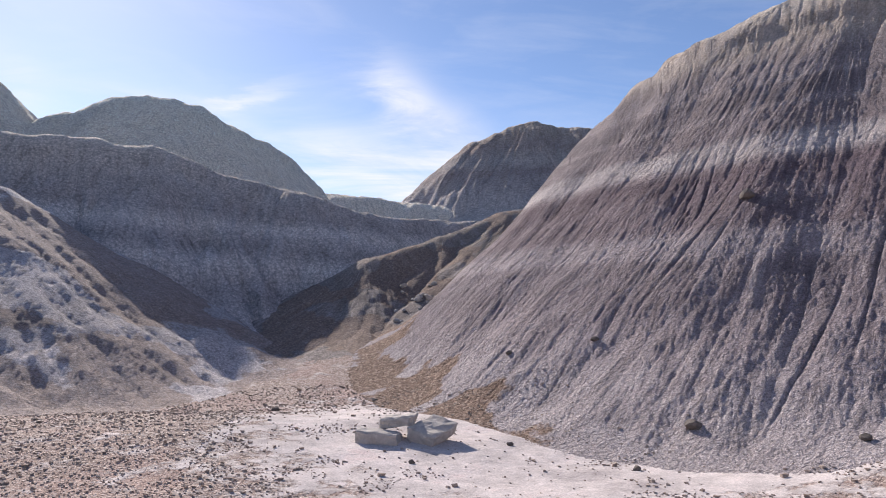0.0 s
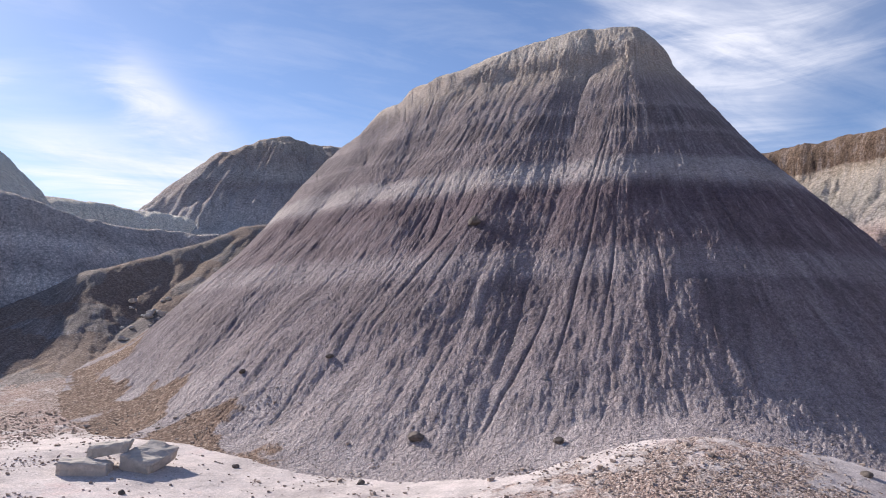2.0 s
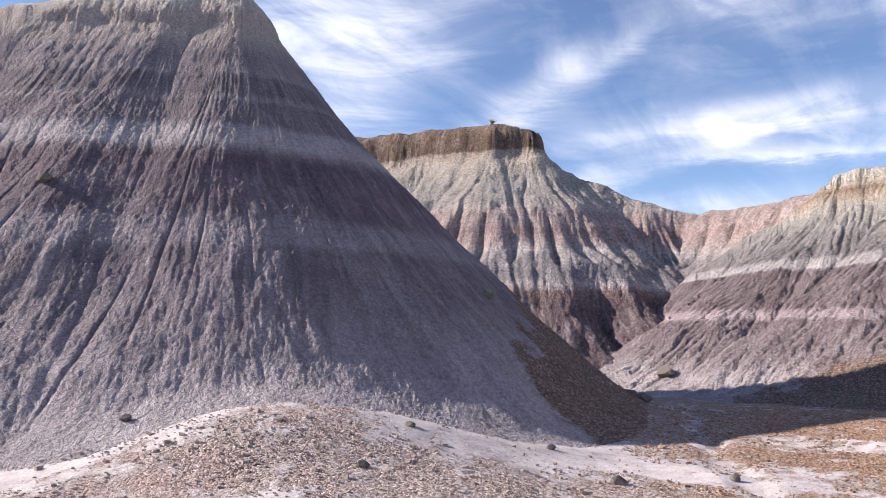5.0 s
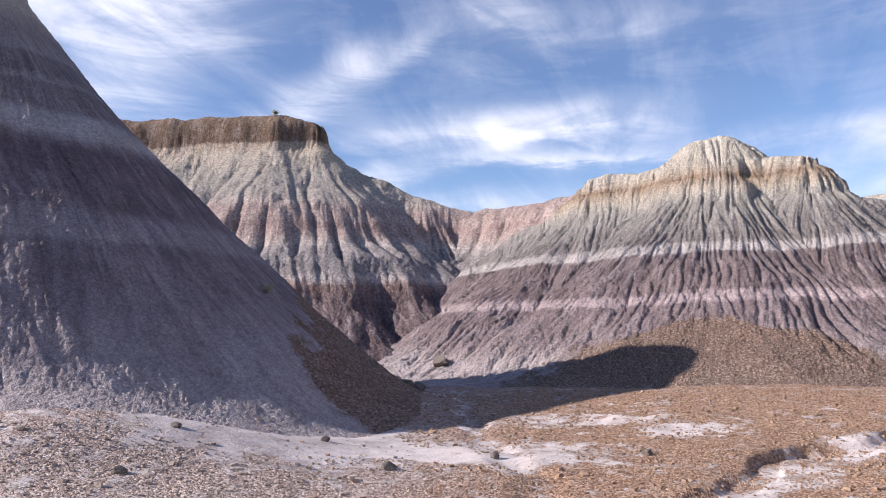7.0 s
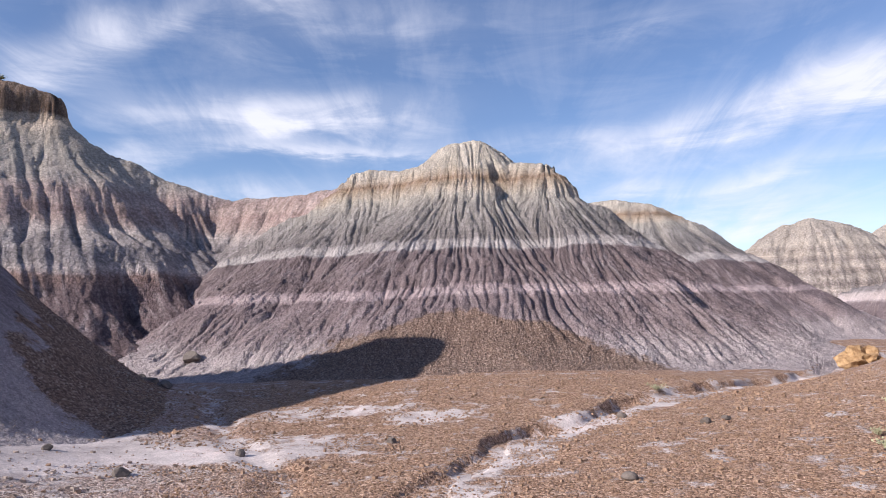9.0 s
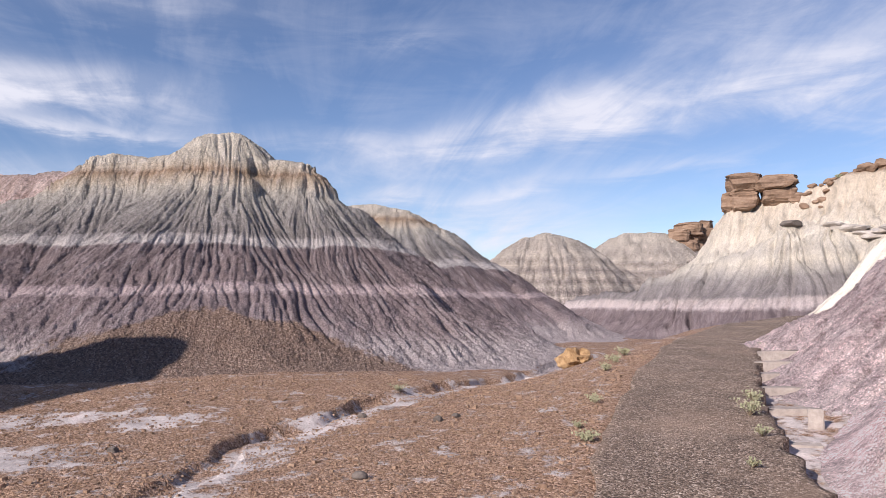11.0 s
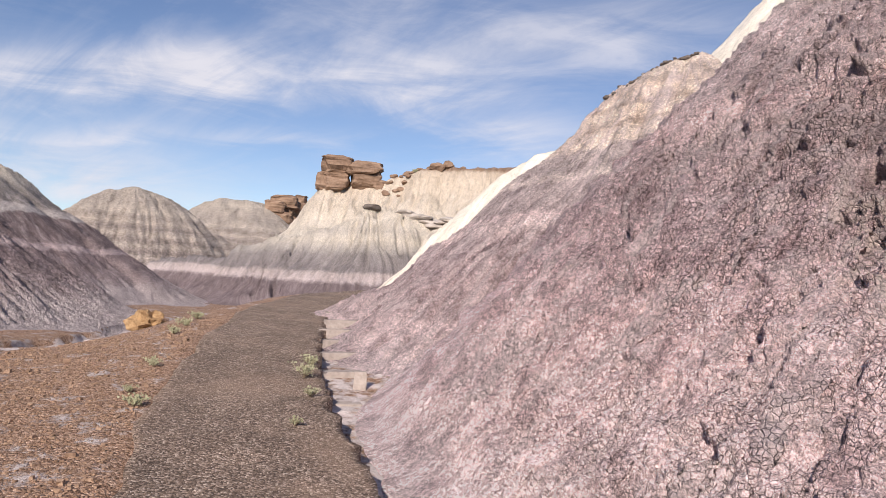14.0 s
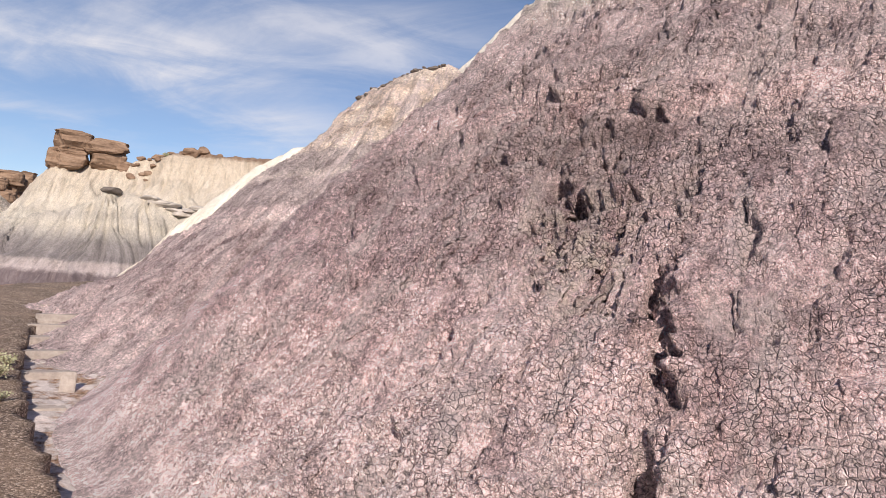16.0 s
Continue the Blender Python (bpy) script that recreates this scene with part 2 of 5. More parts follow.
    if cracks:
        warp = N.add("ShaderNodeTexNoise", Vector=p, Scale=14.0, Detail=5.0, Roughness=0.6).outputs["Color"]
        wob = N.add("ShaderNodeMix", {"data_type": "VECTOR"})
        wob.inputs[0].default_value = 0.010
        N.put(wob.inputs[4], p), N.put(wob.inputs[5], warp)
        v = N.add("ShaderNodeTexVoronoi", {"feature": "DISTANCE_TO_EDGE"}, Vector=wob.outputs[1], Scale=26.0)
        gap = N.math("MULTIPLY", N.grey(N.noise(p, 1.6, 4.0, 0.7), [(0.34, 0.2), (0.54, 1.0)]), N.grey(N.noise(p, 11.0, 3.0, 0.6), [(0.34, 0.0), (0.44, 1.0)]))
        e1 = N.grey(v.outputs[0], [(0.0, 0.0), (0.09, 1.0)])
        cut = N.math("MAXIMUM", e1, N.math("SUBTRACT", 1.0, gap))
        h = N.math("ADD", N.math("MULTIPLY", h, 0.8), N.math("MULTIPLY", cut, cracks))
        col = N.mix(1.0, col, (1.3, 1.27, 1.27), "MULTIPLY")
        # pale clay where a slump has bared it, and dark crumbling beds above
        fresh, torn = (N.add("ShaderNodeAttribute", {"attribute_name": k}).outputs["Fac"] for k in ("fresh", "torn"))
        blot = N.noise(p, 4.5, 7.0, 0.72)
        col = N.mix(N.math("MULTIPLY", fresh, N.grey(blot, [(0.44, 0.0), (0.58, 0.75)])), col, (0.74, 0.64, 0.58))
        col = N.mix(N.math("MULTIPLY", torn, N.grey(blot, [(0.40, 0.9), (0.60, 0.25)])), col, N.mix(1.0, col, (0.58, 0.55, 0.55), "MULTIPLY"))
        # the shade inside the cracks, painted in as darker colour along each line
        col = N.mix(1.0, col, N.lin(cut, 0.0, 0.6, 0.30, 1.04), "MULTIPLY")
    bm_ = N.add("ShaderNodeBump", Strength=bump, Distance=popcorn * (1.1 if mottle else 1.3), Height=h)
    N.put(b.inputs["Base Color"], col)
    N.put(b.inputs["Normal"], bm_.outputs[0])
    b.inputs["Roughness"].default_value = rough
    return m


def ground_material():
    m, N, b = shader("flat_ground")
    p = N.add("ShaderNodeNewGeometry").outputs["Position"]
    stones = N.add("ShaderNodeAttribute", {"attribute_name": "gravel"}).outputs["Fac"]
    sand = N.add("ShaderNodeAttribute", {"attribute_name": "sand"}).outputs["Fac"]
    n1, n2_ = N.noise(p, 0.8, 6.0, 0.65), N.noise(p, 6.0, 6.0, 0.7)
    salt = N.ramp(N.math("ADD", N.math("MULTIPLY", n1, 0.6), N.math("MULTIPLY", N.noise(p, 2.6, 6.0, 0.7, 0.8), 0.4)), [(0.36, (0.36, 0.315, 0.31)), (0.48, (0.52, 0.465, 0.45)), (0.56, (0.63, 0.56, 0.54)), (0.68, (0.62, 0.49, 0.47))])
    salt = N.mix(0.6, salt, N.grey(n2_, [(0.3, 0.3), (0.7, 0.7)]), "SOFT_LIGHT")
    big, small = N.add("ShaderNodeTexVoronoi", Vector=p, Scale=34.0), N.add("ShaderNodeTexVoronoi", Vector=p, Scale=75.0)
    pick = N.math("ADD", N.math("MULTIPLY", N.add("ShaderNodeSeparateColor", i0=big.outputs["Color"]).outputs[0], 0.6), N.math("MULTIPLY", N.add("ShaderNodeSeparateColor", i0=small.outputs["Color"]).outputs[0], 0.4))
    tone = N.ramp(pick, [(0.12, (0.13, 0.10, 0.085)), (0.45, (0.35, 0.262, 0.225)), (0.7, (0.49, 0.395, 0.35)), (0.95, (0.70, 0.62, 0.57))])
    brown = N.ramp(pick, [(0.12, (0.123, 0.072, 0.048)), (0.45, (0.312, 0.191, 0.127)), (0.7, (0.436, 0.289, 0.205)), (0.95, (0.625, 0.462, 0.365))])
    tone = N.mix(N.grey(N.noise(p, 0.5, 4.0), [(0.45, 0.0), (0.6, 0.7)]), tone, N.mix(0.5, tone, (0.42, 0.27, 0.24)))
    tone = N.mix(sand, tone, brown)
    patch = N.math("ADD", stones, N.math("MULTIPLY", N.math("SUBTRACT", N.noise(p, 2.4, 7.0, 0.75), 0.5), 2.6))
    amount = N.grey(patch, [(0.36, 0.0), (0.62, 1.0)])
    col = N.mix(amount, salt, tone)
    v = N.math("ADD", big.outputs["Distance"], N.math("MULTIPLY", small.outputs["Distance"], 0.5))
    h = N.math("ADD", N.math("MULTIPLY", N.math("MULTIPLY", v, amount), -1.0), N.math("MULTIPLY", N.noise(p, 14.0, 6.0, 0.7), 0.7))
    col = N.mix(1.0, col, N.lin(N.noise(p, 40.0, 4.0, 0.8), 0.3, 0.7, 0.7, 1.32), "MULTIPLY")
    bump = N.add("ShaderNodeBump", Strength=0.9, Distance=0.022, Height=h)
    N.put(b.inputs["Base Color"], col)
    N.put(b.inputs["Normal"], bump.outputs[0])
    b.inputs["Roughness"].default_value = 0.95
    return m


def plain(name, c1, c2, scale=12.0, bump=0.4, dist=0.02, rough=0.9, spec=0.25):
    m, N, b = shader(name)
    p = N.add("ShaderNodeNewGeometry").outputs["Position"]
    n = N.noise(p, scale, 7.0, 0.7)
    col = N.mix(N.grey(n, [(0.3, 0.0), (0.7, 1.0)]), c1, c2)
    col = N.mix(0.5, col, N.grey(N.noise(p, scale * 0.17, 4.0), [(0.3, 0.3), (0.7, 0.7)]), "SOFT_LIGHT")
    N.put(b.inputs["Base Color"], col)
    N.put(b.inputs["Normal"], N.add("ShaderNodeBump", Strength=bump, Distance=dist, Height=N.noise(p, scale * 1.7, 8.0, 0.75)).outputs[0])
    b.inputs["Roughness"].default_value, b.inputs["Specular IOR Level"].default_value = rough, spec
    return m


def bedded(name, stops, scale=6.0):
    """Brown sandstone with thin beds."""
    m, N, b = shader(name)
    p = N.add("ShaderNodeNewGeometry").outputs["Position"]
    flat = N.add("ShaderNodeMapping", Vector=p, Scale=(0.25, 0.25, 1.6)).outputs[0]
    f = N.noise(flat, scale * 0.4, 6.0, 0.65, 0.4)
    col = N.mix(0.6, N.ramp(f, stops), N.grey(N.noise(p, scale, 5.0, 0.7), [(0.3, 0.3), (0.7, 0.7)]), "SOFT_LIGHT")
    N.put(b.inputs["Base Color"], col)
    N.put(b.inputs["Normal"], N.add("ShaderNodeBump", Strength=0.7, Distance=0.08, Height=f).outputs[0])
    b.inputs["Roughness"].default_value = 0.9
    return m


def asphalt():
    """Old asphalt worn down to its stones."""
    m, N, b = shader("weathered_asphalt")
    p = N.add("ShaderNodeNewGeometry").outputs["Position"]
    chips = N.add("ShaderNodeTexVoronoi", Vector=p, Scale=62.0)
    pick = N.add("ShaderNodeSeparateColor", i0=chips.outputs["Color"]).outputs[0]
    col = N.ramp(pick, [(0.1, (0.085, 0.060, 0.046)), (0.5, (0.195, 0.142, 0.109)), (0.85, (0.35, 0.266, 0.212)), (1.0, (0.60, 0.50, 0.42))])
    col = N.mix(1.0, col, N.lin(N.noise(p, 1.6, 6.0, 0.7), 0.3, 0.7, 0.72, 1.3), "MULTIPLY")
    dust = N.grey(N.noise(p, 0.7, 5.0, 0.6), [(0.5, 0.0), (0.72, 0.4)])
    col = N.mix(dust, col, (0.446, 0.319, 0.240))
    h = N.math("ADD", N.math("MULTIPLY", chips.outputs["Distance"], -0.8), N.noise(p, 9.0, 6.0, 0.7))
    N.put(b.inputs["Base Color"], col)
    N.put(b.inputs["Normal"], N.add("ShaderNodeBump", Strength=0.8, Distance=0.015, Height=h).outputs[0])
    b.inputs["Roughness"].default_value = 0.92
    return m


MAT = {}
MAT["ground"] = ground_material()
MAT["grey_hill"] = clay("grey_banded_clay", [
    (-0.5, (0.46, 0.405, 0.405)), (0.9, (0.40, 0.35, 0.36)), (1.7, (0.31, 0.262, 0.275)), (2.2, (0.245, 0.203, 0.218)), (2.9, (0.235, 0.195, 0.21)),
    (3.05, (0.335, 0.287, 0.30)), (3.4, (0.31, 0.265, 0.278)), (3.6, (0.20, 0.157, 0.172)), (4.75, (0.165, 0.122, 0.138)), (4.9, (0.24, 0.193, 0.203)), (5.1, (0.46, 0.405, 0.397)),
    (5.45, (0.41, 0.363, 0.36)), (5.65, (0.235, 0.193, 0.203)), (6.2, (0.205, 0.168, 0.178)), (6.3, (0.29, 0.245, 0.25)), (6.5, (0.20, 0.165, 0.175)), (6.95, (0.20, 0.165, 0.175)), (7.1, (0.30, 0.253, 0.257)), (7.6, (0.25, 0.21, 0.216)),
    (8.0, (0.34, 0.285, 0.267)), (8.3, (0.44, 0.37, 0.325)), (9.0, (0.43, 0.36, 0.315)), (9.3, (0.52, 0.455, 0.40)), (11.0, (0.56, 0.50, 0.445))], grit=0.95, brown=True, wander=0.09, crevice_shade=0.65, bump=0.8, gain=0.88)
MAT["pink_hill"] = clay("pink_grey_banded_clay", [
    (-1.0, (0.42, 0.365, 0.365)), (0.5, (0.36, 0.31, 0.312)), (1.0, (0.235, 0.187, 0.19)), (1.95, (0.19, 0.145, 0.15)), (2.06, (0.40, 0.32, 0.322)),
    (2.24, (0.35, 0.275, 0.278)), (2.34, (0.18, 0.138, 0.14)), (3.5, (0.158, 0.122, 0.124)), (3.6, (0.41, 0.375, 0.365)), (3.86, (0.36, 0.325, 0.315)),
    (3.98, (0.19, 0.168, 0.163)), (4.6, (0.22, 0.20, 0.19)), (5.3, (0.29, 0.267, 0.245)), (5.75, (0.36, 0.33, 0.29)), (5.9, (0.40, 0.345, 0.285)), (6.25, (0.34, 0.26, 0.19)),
    (6.4, (0.25, 0.17, 0.115)), (6.6, (0.36, 0.29, 0.225)), (6.9, (0.45, 0.40, 0.335)), (9.5, (0.57, 0.52, 0.44))], popcorn=0.08, wander=0.19, gain=1.08, crevice_shade=0.8, grit=0.9, brown=True)
MAT["mesa_hill"] = clay("brown_capped_clay", [
    (0.0, (0.15, 0.11, 0.115)), (2.6, (0.18, 0.13, 0.132)), (3.1, (0.26, 0.175, 0.155)), (3.4, (0.48, 0.415, 0.395)), (3.8, (0.27, 0.24, 0.24)), (4.6, (0.31, 0.275, 0.268)), (4.9, (0.47, 0.41, 0.385)),
    (5.3, (0.42, 0.325, 0.295)), (5.9, (0.35, 0.25, 0.228)), (6.2, (0.43, 0.33, 0.30)), (6.7, (0.37, 0.275, 0.25)), (7.1, (0.45, 0.375, 0.34)), (7.4, (0.37, 0.325, 0.295)), (8.6, (0.39, 0.35, 0.305)),
    (10.1, (0.44, 0.375, 0.31)), (10.7, (0.40, 0.32, 0.25)), (10.85, (0.16, 0.105, 0.075)), (12.5, (0.21, 0.145, 0.105))], popcorn=0.12, wander=0.22)
MAT["left_hill"] = clay("blue_grey_clay", [
    (-1.0, (0.751, 0.675, 0.651)), (1.5, (0.626, 0.558, 0.542)), (2.6, (0.439, 0.391, 0.381)), (3.6, (0.689, 0.626, 0.597)), (4.2, (0.417, 0.371, 0.361)),
    (5.0, (0.710, 0.636, 0.597)), (5.6, (0.459, 0.401, 0.381)), (7.5, (0.543, 0.480, 0.443)), (9.0, (0.751, 0.666, 0.577)), (16.0, (0.800, 0.764, 0.651))], popcorn=0.10)
MAT["spur_hill"] = clay("gravelly_grey_clay", [
    (-1.0, (0.518, 0.469, 0.460)), (0.8, (0.460, 0.419, 0.419)), (1.6, (0.328, 0.299, 0.299)), (3.5, (0.419, 0.389, 0.398)), (8.0, (0.419, 0.389, 0.379))], grit=0.6, brown=True, bump=0.6)
MAT["rubble_spur"] = clay("brown_rubbly_clay", [
    (-1.0, (0.31, 0.27, 0.255)), (1.5, (0.24, 0.205, 0.19)), (3.0, (0.19, 0.16, 0.145)), (4.0, (0.27, 0.225, 0.195)), (5.0, (0.22, 0.18, 0.155)), (8.0, (0.33, 0.29, 0.26))], grit=0.6, brown=True, bump=0.7)
MAT["back_hill"] = clay("brown_banded_far_clay", [
    (-1.0, (0.529, 0.489, 0.476)), (8.0, (0.529, 0.489, 0.469)), (11.0, (0.437, 0.397, 0.397)), (13.0, (0.317, 0.265, 0.258)), (14.0, (0.423, 0.383, 0.370)),
    (15.5, (0.344, 0.284, 0.265)), (18.0, (0.437, 0.370, 0.317))], popcorn=0.14)
MAT["white_hill"] = clay("cream_white_clay", [
    (-2.0, (0.270, 0.216, 0.221)), (0.4, (0.216, 0.171, 0.180)), (1.3, (0.198, 0.158, 0.167)), (1.5, (0.522, 0.450, 0.450)), (1.85, (0.468, 0.405, 0.396)), (2.0, (0.24, 0.215, 0.22)),
    (2.8, (0.28, 0.255, 0.25)), (3.2, (0.44, 0.405, 0.37)), (3.6, (0.60, 0.55, 0.475)), (4.1, (0.52, 0.475, 0.42)), (4.5, (0.64, 0.585, 0.505)), (6.0, (0.63, 0.56, 0.47)), (9.0, (0.60, 0.51, 0.41)), (9.65, (0.52, 0.43, 0.34)), (9.85, (0.27, 0.18, 0.125)), (12.0, (0.33, 0.22, 0.15))], popcorn=0.10, streak=0.08, wander=0.22, crevice_shade=0.4, grainy=0.5)
MAT["cream_hill"] = clay("smooth_cream_clay", [(-2.0, (0.589, 0.532, 0.465)), (3.0, (0.665, 0.608, 0.522)), (9.0, (0.722, 0.665, 0.570))], popcorn=0.10, bump=0.5, streak=0.05, crevice_shade=0.3, grainy=0.4)
MAT["dome_hill"] = clay("striped_pale_clay", [
    (-2.0, (0.20, 0.16, 0.16)), (0.9, (0.19, 0.155, 0.155)), (1.2, (0.42, 0.35, 0.34)), (1.6, (0.22, 0.18, 0.175)), (2.2, (0.44, 0.38, 0.34)), (2.7, (0.24, 0.20, 0.185)), (3.3, (0.43, 0.37, 0.325)), (3.7, (0.28, 0.235, 0.21)),
    (4.3, (0.45, 0.385, 0.335)), (4.8, (0.29, 0.245, 0.22)), (5.3, (0.46, 0.395, 0.34)), (5.8, (0.33, 0.28, 0.245)), (6.3, (0.48, 0.42, 0.36)), (7.2, (0.40, 0.345, 0.30)), (9.0, (0.50, 0.44, 0.375))], popcorn=0.16)
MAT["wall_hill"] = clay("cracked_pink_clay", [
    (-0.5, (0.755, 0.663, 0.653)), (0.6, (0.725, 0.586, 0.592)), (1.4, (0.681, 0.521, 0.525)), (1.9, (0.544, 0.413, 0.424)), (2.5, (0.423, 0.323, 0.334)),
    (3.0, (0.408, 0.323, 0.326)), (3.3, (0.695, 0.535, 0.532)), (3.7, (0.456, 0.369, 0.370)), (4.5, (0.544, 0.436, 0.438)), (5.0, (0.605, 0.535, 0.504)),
    (5.6, (0.784, 0.800, 0.712)), (6.4, (0.784, 0.800, 0.755)), (9.0, (0.784, 0.800, 0.739))], popcorn=0.03, bump=1.0, cracks=1.3, streak=0.14, crevice_shade=0.75, mottle=0.9, grainy=0.75)
MAT["path_hill"] = clay("grey_pink_banded_clay", [
    (-0.5, (0.558, 0.482, 0.480)), (0.8, (0.545, 0.439, 0.442)), (1.5, (0.419, 0.328, 0.331)), (2.5, (0.368, 0.290, 0.295)), (2.75, (0.684, 0.575, 0.560)), (3.0, (0.609, 0.494, 0.492)), (3.15, (0.368, 0.306, 0.305)),
    (3.7, (0.393, 0.331, 0.327)), (3.85, (0.697, 0.618, 0.572)), (4.05, (0.405, 0.349, 0.338)), (4.45, (0.468, 0.408, 0.387)), (4.6, (0.760, 0.661, 0.565)), (4.95, (0.785, 0.680, 0.577)), (5.05, (0.545, 0.445, 0.369)),
    (5.2, (0.785, 0.680, 0.577)), (5.4, (0.760, 0.655, 0.553)), (5.5, (0.507, 0.408, 0.331)), (5.65, (0.799, 0.692, 0.591)), (5.95, (0.558, 0.457, 0.381)), (6.1, (0.799, 0.692, 0.591)), (7.0, (0.760, 0.655, 0.553))], popcorn=0.04, wander=0.14, streak=0.2, crevice_shade=0.8, mottle=0.8, cracks=0.7, gain=0.86)
MAT["asphalt"] = asphalt()
MAT["rock"] = plain("grey_sandstone", (0.38, 0.345, 0.315), (0.56, 0.51, 0.465), 14.0, 0.5, 0.02)
MAT["dark_rock"] = plain("dark_boulder", (0.10, 0.085, 0.078), (0.20, 0.17, 0.15), 18.0, 0.5, 0.02)
MAT["cap_rock"] = bedded("brown_cap_sandstone", [(0.3, (0.13, 0.085, 0.06)), (0.5, (0.25, 0.165, 0.115)), (0.7, (0.36, 0.26, 0.19))])
MAT["log"] = plain("petrified_wood", (0.20, 0.11, 0.055), (0.58, 0.40, 0.22), 6.0, 0.8, 0.05)
MAT["step"] = plain("dusty_stone_step", (0.29, 0.25, 0.23), (0.44, 0.385, 0.35), 16.0, 0.4, 0.01)
MAT["pebble"] = plain("grey_brown_pebbles", (0.20, 0.155, 0.13), (0.56, 0.47, 0.41), 16.0, 0.2, 0.004)
MAT["brown_pebble"] = plain("brown_pebbles", (0.171, 0.106, 0.070), (0.450, 0.313, 0.224), 16.0, 0.2, 0.004)
MAT["leaf"] = plain("grey_green_leaf", (0.24, 0.245, 0.14), (0.42, 0.42, 0.29), 20.0, 0.1, 0.004)


# ---- the shape of the ground ----
def crest(*rows):
    """Crest points from bearing, distance and rise in degrees as seen from the path."""
    return [(*plan(az, d), 1.65 + d * math.tan(radians(el))) for az, d, el in rows]


PATH = [(-9.0, 6.2, -0.15), (-4.0, 2.6, -0.05), (0.0, -0.5, 0.0), (4.75, -3.8, 0.05), (7.7, -5.4, 0.22), (10.7, -7.5, 0.52), (14.6, -10.6, 0.82), (18.4, -14.6, 1.05), (22.0, -20.0, 1.2), (26.0, -28.0, 1.2)]
PATH_WAY = ways(PATH)
PATH_Z = [p[2] for p in PATH]
HALF = 0.92
FAN = [plan(7, 21), plan(2, 20), plan(-2.5, 19.5), plan(-7, 19), plan(-11, 18.5), plan(-16, 18), plan(-25, 17.5)]
FAN_WAY = ways(FAN)
FAN_Z = [2.4, 2.2, 1.6, 1.25, 1.0, 0.7, 0.2]
WASH = [plan(58, 26), plan(62, 20), (15.99, 6.0), (12.72, 4.49), (10.37, 3.38), (8.84, 2.4), (7.87, 1.8), (7.19, 1.52)]
WASH_B = [plan(118, 27), (19.87, -9.32), (16.12, -6.48), (14.37, -4.48), (12.5, -2.87), (11.15, -1.72), (9.65, -0.77), (8.24, -0.34), (7.51, -0.08), (6.51, 0.02)]


def bump_at(X, Y, az, d, across, along, power=1.0):
    """A rounded mound: its place, and its half widths across and along the line of sight."""
    cx, cy = plan(az, d)
    a = radians(az)
    u = (X - cx) * math.cos(a) - (Y - cy) * math.sin(a)
    v = (X - cx) * math.sin(a) + (Y - cy) * math.cos(a)
    return np.exp(-((u / across) ** 2 + (v / along) ** 2) ** power)


def cone_at(X, Y, az, d, across, along):
    """A debris cone: its place, and its half widths across and along the line of sight."""
    cx, cy = plan(az, d)
    a = radians(az)
    u = (X - cx) * math.cos(a) - (Y - cy) * math.sin(a)
    v = (X - cx) * math.sin(a) + (Y - cy) * math.cos(a)
    r = np.sqrt((u / across) ** 2 + (v / along) ** 2 + 0.004)
    return np.clip(1 - r, 0, 1) ** 1.15


